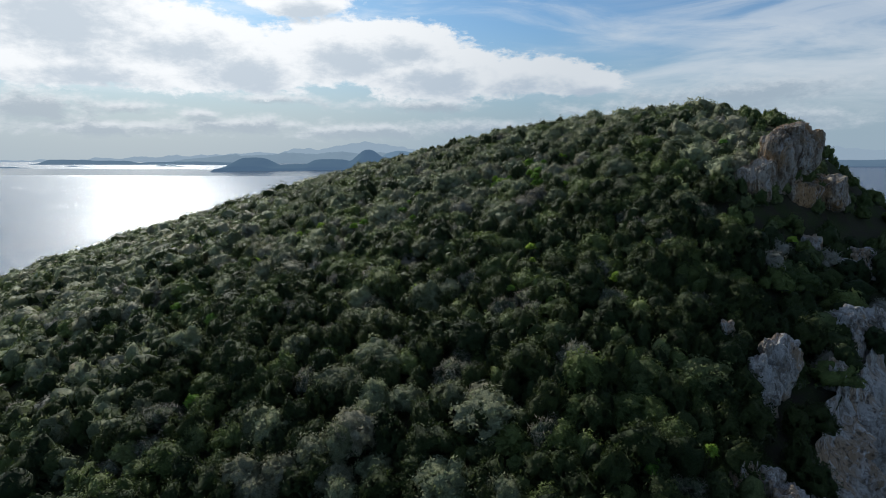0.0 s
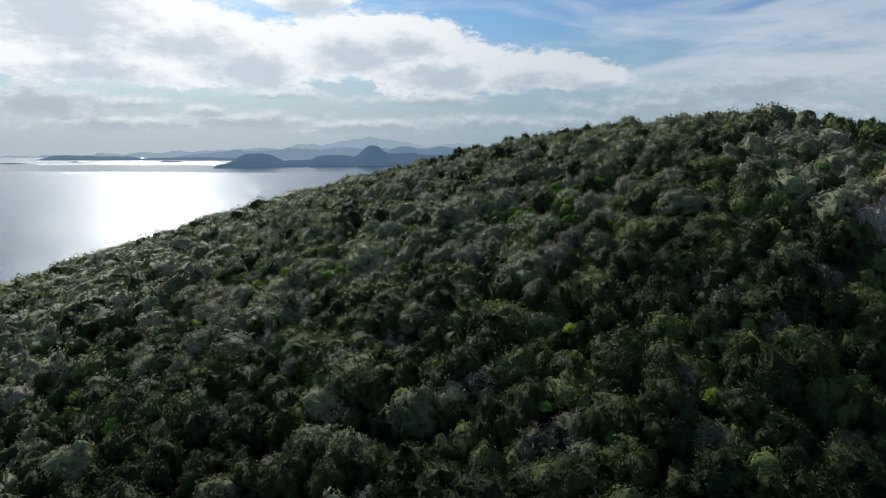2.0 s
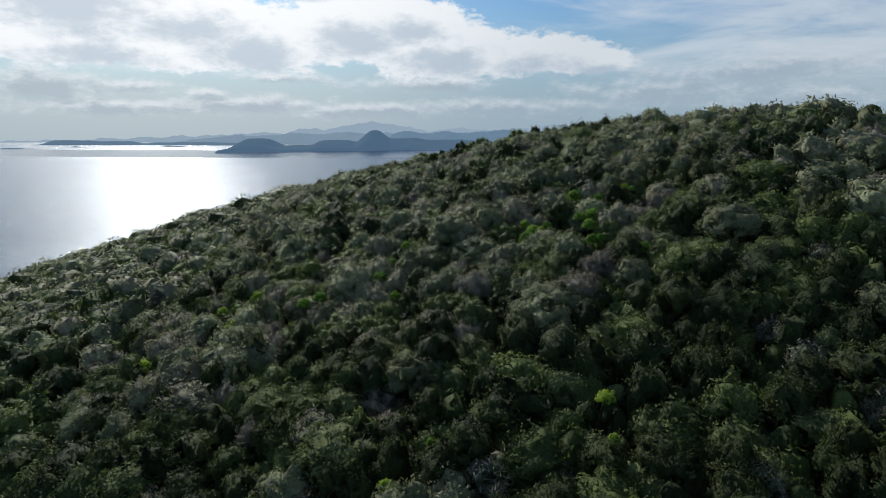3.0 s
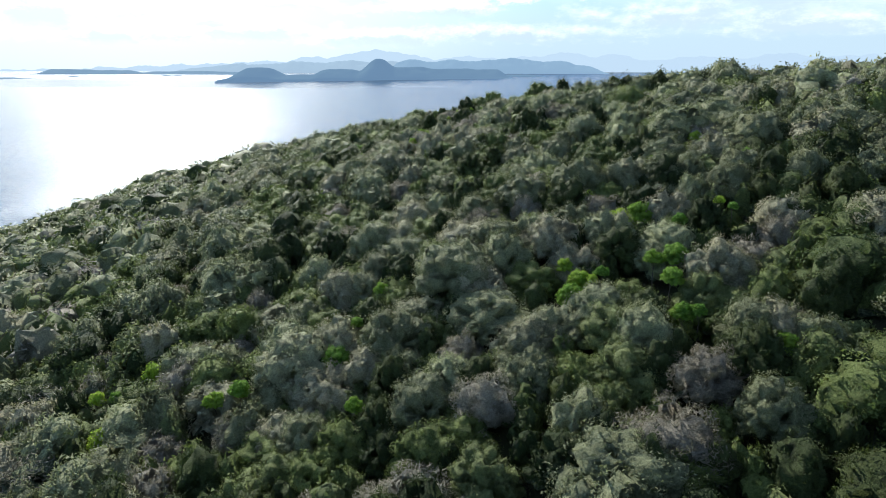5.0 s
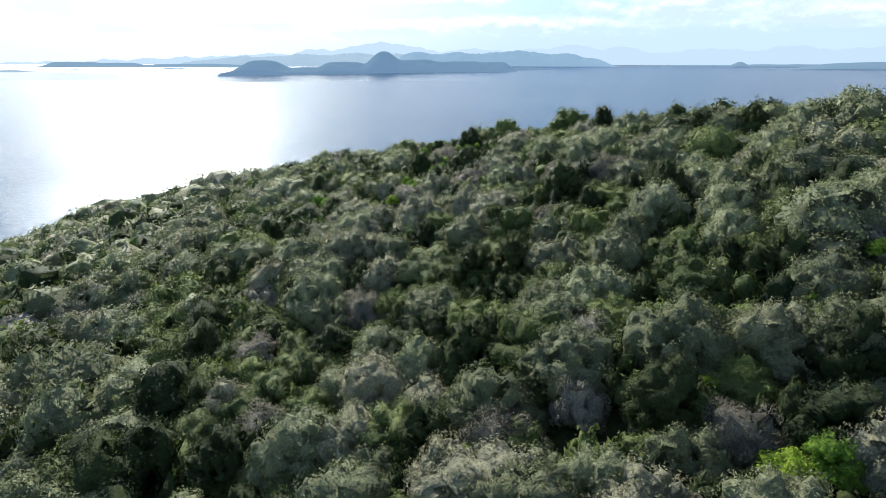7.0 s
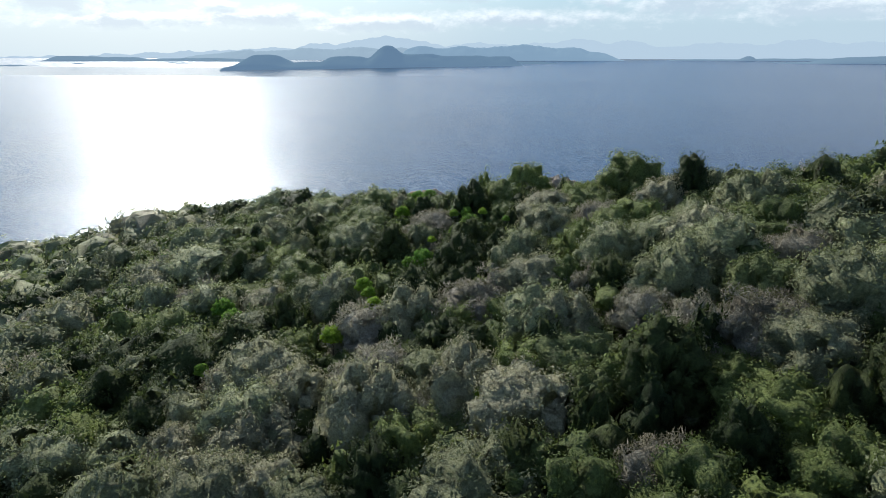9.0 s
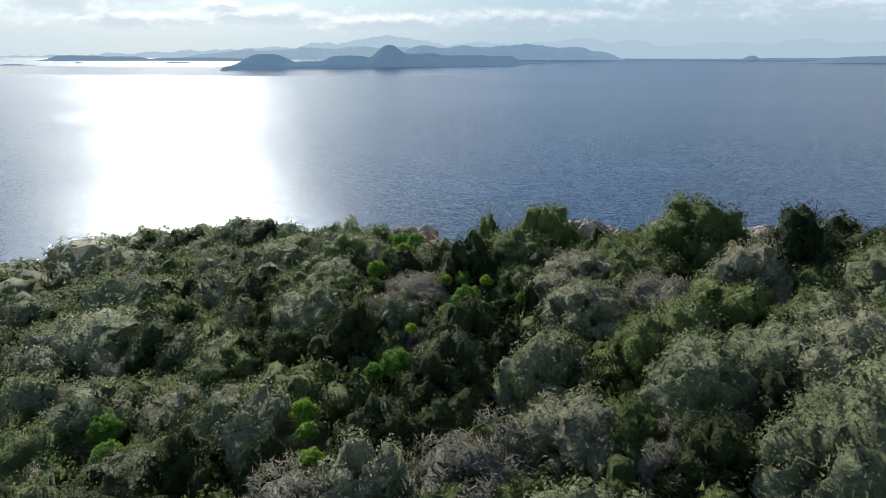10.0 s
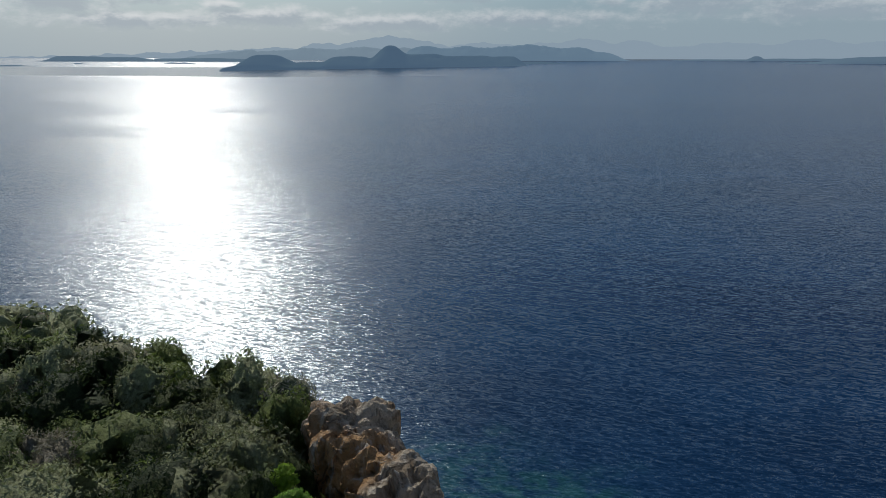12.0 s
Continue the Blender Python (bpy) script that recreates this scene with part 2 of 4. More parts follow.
M_CRAG = make_rock("stained_limestone", 1.0, (0.27, 0.195, 0.125), (0.60, 0.51, 0.40), (0.74, 0.69, 0.62), (0.55, 0.34, 0.17))
M_ROCK = make_rock("limestone", 0.8, (0.36, 0.315, 0.26), (0.72, 0.68, 0.62), (0.86, 0.84, 0.80), (0.56, 0.38, 0.22))
M_RIB = make_rock("rusty_limestone", 1.0, (0.33, 0.26, 0.18), (0.66, 0.56, 0.43), (0.76, 0.69, 0.59), (0.60, 0.35, 0.16))
M_BOULDER = make_rock("bleached_limestone", 0.45, (0.58, 0.48, 0.38), (0.86, 0.77, 0.65), (0.92, 0.87, 0.78), (0.70, 0.45, 0.27))


def make_ground():
    """Dark litter, low scrub and dry grass between the trees."""
    m, n = material("scrub_ground")
    pos = n.position()
    a = n.noise(pos, 0.35, 5.0)
    b = n.noise(pos, 3.0, 6.0, 0.65)
    col = n.mix(n.ramp(a, 0.35, 0.65), (0.055, 0.048, 0.034), (0.050, 0.064, 0.024))
    col = n.mix(n.ramp(b, 0.55, 0.75, 0.0, 0.7), col, (0.12, 0.115, 0.06))
    finish(n, principled(n, col, 0.95, bump(n, b, 1.0, 0.3), 0.1))
    return m


M_GROUND = make_ground()


def make_sea():
    m, n = material("sea_water")
    pos = n.position()
    x, y, z = n.split(pos)
    wide = n.noise(n.scaled(pos, (0.0009, 0.0035, 1), 4), 1.0, 4.0, 0.55, 0.4)       # wind lanes
    gust = n.noise(n.scaled(pos, (0.006, 0.012, 1), 10), 1.0, 4.0)
    shore = n.noise(pos, 0.035, 3.0)
    # pale sea floor near the foot of the cliffs
    dx = n.math("SUBTRACT", x, 8.0)
    dy = n.math("SUBTRACT", y, 318.0)
    reach = n.math("SQRT", n.math("ADD", n.math("MULTIPLY", dx, dx), n.math("MULTIPLY", dy, dy)))
    shoal = n.ramp(n.math("ADD", reach, n.math("MULTIPLY", shore, -60.0)), 22.0, -12.0)
    deep = n.mix(n.ramp(gust, 0.35, 0.65), (0.0012, 0.019, 0.058), (0.0017, 0.028, 0.081))
    col = n.mix(n.math("MULTIPLY", shoal, n.ramp(n.noise(pos, 0.16, 4.0), 0.4, 0.6, 0.15, 0.8)), deep, (0.012, 0.075, 0.075))
    # slopes of the waves: swell, wind waves, ripples; calmer in the lee of the far headland
    off = n.math("ADD", y, n.math("MULTIPLY", n.math("SUBTRACT", n.noise(n.scaled(pos, (0.0014, 0.012, 1), 3), 1.0, 4.0, 0.6, 0.3), 0.5), 600.0))
    calm = n.math("MULTIPLY", n.math("MULTIPLY", n.ramp(off, 2420.0, 2500.0), n.ramp(off, 3260.0, 3180.0)), n.ramp(x, 300.0, -500.0))
    wind = n.math("MULTIPLY", n.ramp(wide, 0.35, 0.65, 0.85, 1.15), n.ramp(calm, 0.0, 1.0, 1.0, 0.30))
    along, across = [], []
    for sx, sy, turn, size, detail in ((0.15, 0.36, 28, 0.16, 2.0), (0.60, 1.60, 24, 0.44, 2.0), (2.2, 4.0, 34, 0.52, 2.0)):
        w = n.add("ShaderNodeTexNoise")
        n.put(w.inputs["Vector"], n.scaled(pos, (sx, sy, 1), turn))
        w.inputs["Scale"].default_value, w.inputs["Detail"].default_value, w.inputs["Distortion"].default_value = 1.0, detail, 0.3
        r, g, b = n.split(w.outputs["Color"])
        across.append(n.math("MULTIPLY", n.math("SUBTRACT", r, 0.5), size * 1.5))
        along.append(n.math("MULTIPLY", n.math("SUBTRACT", g, 0.5), size * 1.35))
    for length, turn, size in ((3.6, 24, 0.09), (2.3, 38, 0.13), (1.4, 16, 0.12)):
        w = n.add("ShaderNodeTexWave")
        w.bands_direction = "Y"
        n.put(w.inputs["Vector"], n.scaled(pos, (0.6, 1, 1), turn))
        w.inputs["Scale"].default_value = 0.314 / length
        w.inputs["Distortion"].default_value, w.inputs["Detail"].default_value, w.inputs["Detail Scale"].default_value = 9.0, 3.0, 2.5
        along[1] = n.math("ADD", along[1], n.math("MULTIPLY", n.math("SUBTRACT", w.outputs["Fac"], 0.5), size))
    sx = n.math("MULTIPLY", n.math("ADD", n.math("ADD", across[0], across[1]), across[2]), wind)
    sy = n.math("MULTIPLY", n.math("ADD", n.math("ADD", along[0], along[1]), along[2]), wind)
    unit_normal = n.add("ShaderNodeVectorMath")
    unit_normal.operation = "NORMALIZE"
    n.put(unit_normal.inputs[0], n.combine(sx, sy, 1.0))
    nrm = unit_normal.outputs[0]
    rough = n.ramp(calm, 0.0, 1.0, 0.23, 0.14)
    p = n.add("ShaderNodeBsdfPrincipled")
    n.put(p.inputs["Base Color"], col)
    n.put(p.inputs["Roughness"], rough)
    p.inputs["IOR"].default_value = 1.333
    p.inputs["Specular IOR Level"].default_value = 0.66
    p.inputs["Specular Tint"].default_value = (0.45, 0.81, 1.0, 1.0)
    n.link(nrm, p.inputs["Normal"])
    finish(n, p.outputs[0])
    return m


M_SEA = make_sea()


def hazed_land(name, shade, glow):
    """Land kilometres away; the bright haze in front of it is painted on as emission."""
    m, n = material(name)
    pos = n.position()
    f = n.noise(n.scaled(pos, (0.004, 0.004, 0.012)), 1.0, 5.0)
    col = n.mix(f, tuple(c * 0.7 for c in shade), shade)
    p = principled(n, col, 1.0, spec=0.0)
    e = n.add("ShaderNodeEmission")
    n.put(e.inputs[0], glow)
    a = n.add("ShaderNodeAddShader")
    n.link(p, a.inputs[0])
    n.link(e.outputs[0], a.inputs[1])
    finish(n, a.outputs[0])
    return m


# ---- the land ----
CANOPY = 3.3                                   # usual height of the growth over the ground
NORTH_X = (-260, -130, -80, -48, -24, -16, -7, -2.5, 0.5, 3.5, 9, 17, 35, 95)
NORTH_Y = (300, 292, 283, 261, 235.5, 228.5, 222, 216.5, 205.5, 204, 203.5, 197.5, 199, 205)
EAST_Y = (-80, 20, 40, 55, 66, 74, 82, 90, 100, 120, 150, 215)
EAST_X = (14, 20, 24, 29.5, 37, 46, 58, 69, 77, 84, 88, 88)
BREAK_Y = (-80, 40, 50, 60, 70, 80, 90, 98, 108, 118, 150, 215)       # where the slope begins to tip over to the east
BREAK_X = (12, 17, 20, 22, 26, 30, 38, 43, 52.5, 60, 71, 74)


def edge_north(x):
    return np.interp(x, NORTH_X, NORTH_Y)


def edge_east(y):
    return np.interp(y, EAST_Y, EAST_X)


def waves2(x, y):
    """Gentle unevenness of the slope."""
    return 0.35 * np.sin(x * 0.21 + 1.3 * np.sin(y * 0.07)) + 0.35 * np.sin(y * 0.19 + 0.9 * np.sin(x * 0.11 + 2)) + 0.2 * np.sin(x * 0.47 + y * 0.39)


def canopy_z(x, y):
    """Height of the tree tops: a shoulder that rises to the east and north."""
    x, y = np.asarray(x, float), np.asarray(y, float)
    u, v = x / 50, (np.maximum(y, 5) - 130) / 70
    s = 90.503 + 13.849 * v - 6.134 * v * v + 13.033 * u + 1.068 * u * v - 0.184 * u * u
    s = s - 3.5 * np.maximum(0, (-x - 95) / 60) ** 2 * 3
    s = s - 1.9 * np.exp(-((x + 4.5) / 7) ** 2 - ((y - 216) / 8) ** 2)
    s = s + 2.4 * np.exp(-((x + 74) / 26) ** 2 - ((y - 245) / 26) ** 2)
    s = s - 3.2 * np.exp(-((x - 1.4) / 2.0) ** 2 - ((y - 203.5) / 4.5) ** 2)
    k, cap = 1.0, 106.4 - 0.068 * np.maximum(0, y - 140)
    s = -k * np.logaddexp(-cap / k, -s / k)
    dn = (y - edge_north(x)) * 0.8
    s = s - 0.0145 * np.maximum(0, np.minimum(dn, 0) + 11) ** 2
    w = 3.6
    tip = np.interp(y, (88, 106), (1.2, 1.6)) * w * np.logaddexp(0, (np.minimum(x, edge_east(y)) - np.interp(y, BREAK_Y, BREAK_X)) / w)
    most = np.interp(y, (88, 106), (13, 30))
    s = s - most * (1 - np.exp(-tip / most))
    return s


def ground_z(x, y):
    return canopy_z(x, y) - CANOPY + waves2(x, y)


def mesh_object(name, verts, faces, mat, parent=None, smooth=False, normals=None, second=None, slots=None):
    """One mesh object from vertex and face arrays (all faces with the same number of corners)."""
    verts, faces = np.asarray(verts, np.float32), np.asarray(faces, np.int32)
    me = bpy.data.meshes.new(name)
    k = faces.shape[1]
    me.vertices.add(len(verts))
    me.vertices.foreach_set("co", verts.ravel())
    me.loops.add(faces.size)
    me.loops.foreach_set("vertex_index", faces.ravel())
    me.polygons.add(len(faces))
    me.polygons.foreach_set("loop_start", np.arange(0, faces.size, k, dtype=np.int32))
    me.polygons.foreach_set("use_smooth", np.full(len(faces), smooth))
    me.materials.append(mat)
    if second is not None:
        me.materials.append(second)
        me.polygons.foreach_set("material_index", np.asarray(slots, np.int32))
    me.update(calc_edges=True)
    if normals is not None:
        me.normals_split_custom_set_from_vertices(normals)
    ob = new(name, me)
    ob.parent = parent
    return ob


def grid_faces(nu, nv):
    i = np.arange(nu * nv).reshape(nu, nv)
    return np.stack([i[:-1, :-1], i[1:, :-1], i[1:, 1:], i[:-1, 1:]], -1).reshape(-1, 4)


def fbm(points, scale, octaves=4, ridged=False):
    """Layered noise at the points."""
    out = np.zeros(len(points))
    for k in range(octaves):
        s = scale * 2 ** k
        v = np.array([noise.noise((p[0] * s, p[1] * s, p[2] * s)) for p in points])
        out += (1 - 2 * np.abs(v) if ridged else v) / 2 ** k
    return out


def build_ground():
    xs, ys = np.arange(-260, 92.01, 1.9), np.arange(-70, 306.01, 1.9)
    X, Y = np.meshgrid(xs, ys, indexing="ij")
    Z = ground_z(X, Y)
    dn, de = Y - edge_north(X), X - edge_east(Y)
    out = np.maximum(np.maximum(dn, de) + 1.6, 0)
    Z = Z - out * 22
    west = np.maximum(0, -X - 190)
    Z = np.maximum(Z - west * 1.2, -3)
    ob = mesh_object("ground", np.stack([X, Y, Z], -1).reshape(-1, 3), grid_faces(len(xs), len(ys)), M_GROUND, smooth=True)
    tagged(ob, "scrub-covered slope of a coastal headland", "ground", kind="structure")


def build_cliff(name, line, label, seed, foot=0.0):
    """A rock face that falls from a line of the plan to the sea; the outside lies to the left of the line's way."""
    line = np.array(line, float)
    seg = np.hypot(*np.diff(line, axis=0).T)
    dist = np.concatenate([[0], np.cumsum(seg)])
    s = np.arange(0, dist[-1], 0.45)
    px, py = np.interp(s, dist, line[:, 0]), np.interp(s, dist, line[:, 1])
    tx, ty = np.gradient(px), np.gradient(py)
    kern = np.ones(9) / 9
    tx, ty = np.convolve(np.pad(tx, 4, "edge"), kern, "valid"), np.convolve(np.pad(ty, 4, "edge"), kern, "valid")
    ln = np.hypot(tx, ty)
    ox, oy = -ty / ln, tx / ln
    h = np.concatenate([[-1.0, -0.3], np.arange(0, 26, 0.5), np.arange(26, 110, 3.0)])
    top = ground_z(px - ox * 2.2, py - oy * 2.2)
    S, Hh = np.meshgrid(s, h, indexing="ij")
    base = np.stack([px[:, None] + 0 * Hh, py[:, None] + 0 * Hh, top[:, None] - Hh], -1)
    pts = (base * (1, 1, 0.34)).reshape(-1, 3) + seed
    big = fbm(pts, 0.10, 2, True).reshape(S.shape)
    mid = fbm(pts, 0.30, 4, True).reshape(S.shape)
    fine = fbm(pts * (1, 1, 0.6), 0.75, 2, True).reshape(S.shape)
    ledge = np.interp((Hh * 0.23 + 0.8 * fbm(pts * (1, 1, 0.2), 0.05, 2).reshape(S.shape)) % 1.0, (0, 0.75, 1), (0, 0.25, 1.0))
    depth = np.clip(Hh / 5, 0.16, 1)
    knob = fbm(pts * (1, 1, 2.2), 0.42, 3).reshape(S.shape)
    bulge = 2.6 * big + 2.1 * mid + 1.3 * ledge + 1.2 * fine + 1.8 * knob
    bulge = bulge - np.percentile(bulge, 3)
    off = -1.5 + Hh * 0.12 + foot * np.maximum(0, Hh - 26) + depth * bulge
    X = base[..., 0] + ox[:, None] * off
    Y = base[..., 1] + oy[:, None] * off
    Z = np.maximum(base[..., 2] + 0.35 * mid * depth, -3)
    ob = mesh_object(name, np.stack([X, Y, Z], -1).reshape(-1, 3), grid_faces(len(s), len(h)), M_ROCK)
    tagged(ob, label, "cliff", kind="structure")
    return ob


def build_sea():
    xs = np.linspace(-4600, 4600, 24)
    ys = np.linspace(-2500, 4960, 20)
    X, Y = np.meshgrid(xs, ys, indexing="ij")
    ob = mesh_object("water", np.stack([X, Y, 0 * X], -1).reshape(-1, 3), grid_faces(24, 20), M_SEA)
    tagged(ob, "dark blue sea with small waves and sun glitter", "sea", kind="structure")


def far_ridge(name, y, x0, x1, floor, bumps, mat, label, rough=3.0, depth=420, seed=0.0, skew=0.0):
    """Distant land: a ridge whose height is the highest of some smooth hills (centre, height, half width, power)."""
    xs = np.linspace(x0, x1, int((x1 - x0) / 12) + 2)
    v = np.linspace(-1, 1, 17)
    X, V = np.meshgrid(xs, v, indexing="ij")
    crest = np.full(len(xs), float(floor) ** 6)
    for c, hgt, w, p in bumps:
        crest = crest + (hgt / (1 + np.abs((xs - c) / w) ** p)) ** 6
    crest = crest ** (1 / 6)
    ends = np.clip(np.minimum(xs - x0, x1 - xs) / 60, 0, 1) ** 0.6
    n1 = np.array([noise.fractal((a * 0.007 + seed, 0.3, seed), 0.7, 2.1, 6) for a in xs])
    crest = np.maximum((crest + n1 * rough) * ends, -4)
    side = np.where(V < 0, np.clip(1 + V, 0, 1) ** 0.8, np.clip(1 - V, 0, 1))
    gully = np.array([noise.noise((a * 0.02 + seed, b * 2.0, 1.0)) for a, b in zip(X.ravel(), V.ravel())]).reshape(X.shape)
    Z = crest[:, None] * side * (1 + 0.25 * gully * (1 - np.abs(V)) * (np.abs(V) > 0.01)) - 2 * (side <= 0)
    Y = y + V * depth * np.where(V < 0, 0.5, 1.0)
    Y = np.minimum(Y, 4950)
    k = 1 + skew * (X - (x0 + x1) / 2) / y                               # one end lies farther off than the other
    X, Y, Z = X * k, np.minimum(Y * k, 4950), np.where(Z > 0, np.maximum(100 + (Z - 100) * k, Z * 0.3), Z)
    ob = mesh_object(name, np.stack([X, Y, Z], -1).reshape(-1, 3), grid_faces(len(xs), len(v)), mat, smooth=True)
    tagged(ob, label, "hills", kind="structure")


build_ground()
build_cliff("cliff_north", list(zip(NORTH_X, NORTH_Y)), "broken pale limestone cliff above the sea", 3.7, 1.3)
build_cliff("cliff_east", [(x, y) for x, y in zip(EAST_X, EAST_Y)][::-1], "tall weathered limestone cliff with ochre stains", 11.3)
build_sea()

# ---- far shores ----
# the last colour is the painted haze, brighter the farther off the land lies
F_DARK = hazed_land("far_headland", (0.05, 0.07, 0.06), (0.115, 0.195, 0.305))
F_MID = hazed_land("far_hills", (0.05, 0.07, 0.07), (0.31, 0.42, 0.525))
F_EAST = hazed_land("far_wooded_hills", (0.05, 0.07, 0.07), (0.215, 0.33, 0.455))
F_PALE = hazed_land("far_mountains", (0.04, 0.05, 0.05), (0.45, 0.58, 0.70))
F_LOW = hazed_land("far_shore", (0.05, 0.07, 0.07), (0.165, 0.255, 0.36))
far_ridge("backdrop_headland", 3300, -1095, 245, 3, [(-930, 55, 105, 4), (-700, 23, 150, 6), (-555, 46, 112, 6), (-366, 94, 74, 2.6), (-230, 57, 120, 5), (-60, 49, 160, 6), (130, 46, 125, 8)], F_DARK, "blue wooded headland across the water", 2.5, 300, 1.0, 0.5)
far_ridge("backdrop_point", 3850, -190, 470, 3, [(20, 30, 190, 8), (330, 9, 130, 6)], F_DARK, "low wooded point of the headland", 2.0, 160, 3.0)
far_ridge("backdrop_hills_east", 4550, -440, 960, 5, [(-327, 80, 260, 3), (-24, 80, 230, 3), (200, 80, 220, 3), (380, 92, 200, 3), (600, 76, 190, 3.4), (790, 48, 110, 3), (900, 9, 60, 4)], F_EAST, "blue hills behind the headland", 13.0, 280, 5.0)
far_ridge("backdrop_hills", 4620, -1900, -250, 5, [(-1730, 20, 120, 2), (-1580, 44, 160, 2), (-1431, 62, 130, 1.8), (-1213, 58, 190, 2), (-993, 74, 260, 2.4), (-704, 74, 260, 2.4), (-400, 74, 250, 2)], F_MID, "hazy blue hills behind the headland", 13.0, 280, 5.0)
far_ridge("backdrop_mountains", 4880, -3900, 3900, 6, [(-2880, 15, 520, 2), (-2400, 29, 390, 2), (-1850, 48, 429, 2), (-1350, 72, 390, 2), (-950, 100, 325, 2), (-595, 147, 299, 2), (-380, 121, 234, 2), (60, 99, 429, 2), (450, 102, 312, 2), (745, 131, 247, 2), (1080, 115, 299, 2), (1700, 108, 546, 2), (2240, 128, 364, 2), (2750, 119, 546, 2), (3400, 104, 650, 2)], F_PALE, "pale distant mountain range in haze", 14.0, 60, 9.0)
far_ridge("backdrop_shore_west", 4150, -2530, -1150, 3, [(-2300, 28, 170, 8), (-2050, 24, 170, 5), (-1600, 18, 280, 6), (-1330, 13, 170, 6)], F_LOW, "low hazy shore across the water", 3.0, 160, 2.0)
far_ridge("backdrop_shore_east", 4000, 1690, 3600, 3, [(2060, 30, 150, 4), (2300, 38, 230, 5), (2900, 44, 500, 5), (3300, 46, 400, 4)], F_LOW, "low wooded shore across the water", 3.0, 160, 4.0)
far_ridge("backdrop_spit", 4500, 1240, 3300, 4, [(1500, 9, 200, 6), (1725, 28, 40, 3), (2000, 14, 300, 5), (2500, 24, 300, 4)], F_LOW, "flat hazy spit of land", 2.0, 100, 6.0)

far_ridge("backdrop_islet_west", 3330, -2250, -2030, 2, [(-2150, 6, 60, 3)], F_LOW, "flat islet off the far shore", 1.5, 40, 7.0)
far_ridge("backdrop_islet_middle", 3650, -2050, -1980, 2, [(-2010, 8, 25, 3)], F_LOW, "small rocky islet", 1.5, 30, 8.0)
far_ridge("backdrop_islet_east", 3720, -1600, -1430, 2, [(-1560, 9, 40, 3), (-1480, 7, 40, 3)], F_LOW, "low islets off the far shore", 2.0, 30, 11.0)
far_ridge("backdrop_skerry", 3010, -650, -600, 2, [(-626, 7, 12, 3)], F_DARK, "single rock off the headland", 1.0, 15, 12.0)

# ---- trees and shrubs ----
rng = np.random.default_rng(7)


def ico(level):
    bm = bmesh.new()
    bmesh.ops.create_icosphere(bm, subdivisions=level, radius=1.0)
    v = np.array([p.co[:] for p in bm.verts])
    f = np.array([[p.index for p in q.verts] for q in bm.faces])
    bm.free()
    return v, f


ICO = {k: ico(k) for k in (2, 3, 4, 5)}


def unit(v):
    return v / np.maximum(np.linalg.norm(v, axis=-1, keepdims=True), 1e-6)


def crown_mesh(c, r, level, count, size, slim, lift, loose, tall=1.1, deep=0.90):
    """A crown: a coat of small leaves over a leafy skin that follows rounded tufts. Returns vertices, faces, normals and material slots."""
    o = c.mean(0) * (1, 1, 0.55)
    squash = np.array((1, 1, tall))
    rel = (c - o) / squash

    def skin(d):
        """How far the tufts reach in these directions, and the normals there."""
        b = d @ rel.T
        root = r[None] ** 2 - (rel ** 2).sum(1)[None] + b ** 2
        t = np.where((root > 0) & (b > 0), b + np.sqrt(np.maximum(root, 0)), 0)
        reach = t.max(1)
        middle = np.median(reach[reach > 0])
        reach = np.minimum(np.where(reach > 0, reach, 0.55 * middle), 1.5 * middle)
        return reach, unit(0.85 * unit(d * reach[:, None] - rel[t.argmax(1)]) + 0.15 * d)

    v0, f0 = ICO[level]
    f = f0[v0[f0][:, :, 2].mean(1) > -0.35]
    reach, nv = skin(v0)
    nv = unit(nv + rng.normal(size=nv.shape) * 0.4)
    v = o + v0 * (reach * deep * (1 + 0.05 * rng.normal(size=len(v0))))[:, None] * squash
    # the coat of leaves
    d = unit(rng.normal(size=(count * 3, 3)))
    d = d[d[:, 2] > -0.22][:count]
    m = len(d)
    reach, out = skin(d)
    p = o + d * (reach * rng.uniform(deep + 0.02, 1.05, m))[:, None] * squash
    face = unit(out + rng.normal(size=(m, 3)) * loose)
    along = unit(np.cross(face, rng.normal(size=(m, 3))) + out * 0.25 + np.array((0, 0, lift)))
    across = unit(np.cross(along, face))
    s = size * rng.uniform(0.65, 1.35, m)[:, None]
    tri = np.stack([p - across * s * 0.5 * slim - along * s * 0.4, p + across * s * 0.5 * slim - along * s * 0.4, p + along * s * 0.7], 1).reshape(-1, 3)
    tn = np.repeat(unit(out + rng.normal(size=(m, 3)) * 0.24), 3, axis=0)
    # slot 1, with shade in its colour: the underside and any deep-set skin
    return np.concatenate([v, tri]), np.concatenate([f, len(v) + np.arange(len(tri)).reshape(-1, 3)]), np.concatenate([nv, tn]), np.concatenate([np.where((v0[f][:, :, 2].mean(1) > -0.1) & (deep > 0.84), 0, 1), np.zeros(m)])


def lobes_dome(n, width, low, high, rad, lean=0.0):
    """Centres and radii of lobes over a rounded crown that reaches from low to high."""
    u = (np.arange(n) + 0.5) / n
    a = np.arange(n) * 2.39996 + rng.uniform(0, 6.28)
    el = np.arcsin(np.clip(1 - u * 1.02, -0.05, 1))
    rr = (width / 2 - rad * 0.75)
    hh = high - low - rad * 0.8
    c = np.stack([np.cos(a) * np.cos(el) * rr, np.sin(a) * np.cos(el) * rr, low + np.sin(el) * hh], 1)
    c += np.clip(rng.normal(size=c.shape), -1.2, 1.2) * (0.4 * rad, 0.4 * rad, 0.5 * rad)
    r = rad * rng.uniform(0.65, 1.4, n)
    return c, r


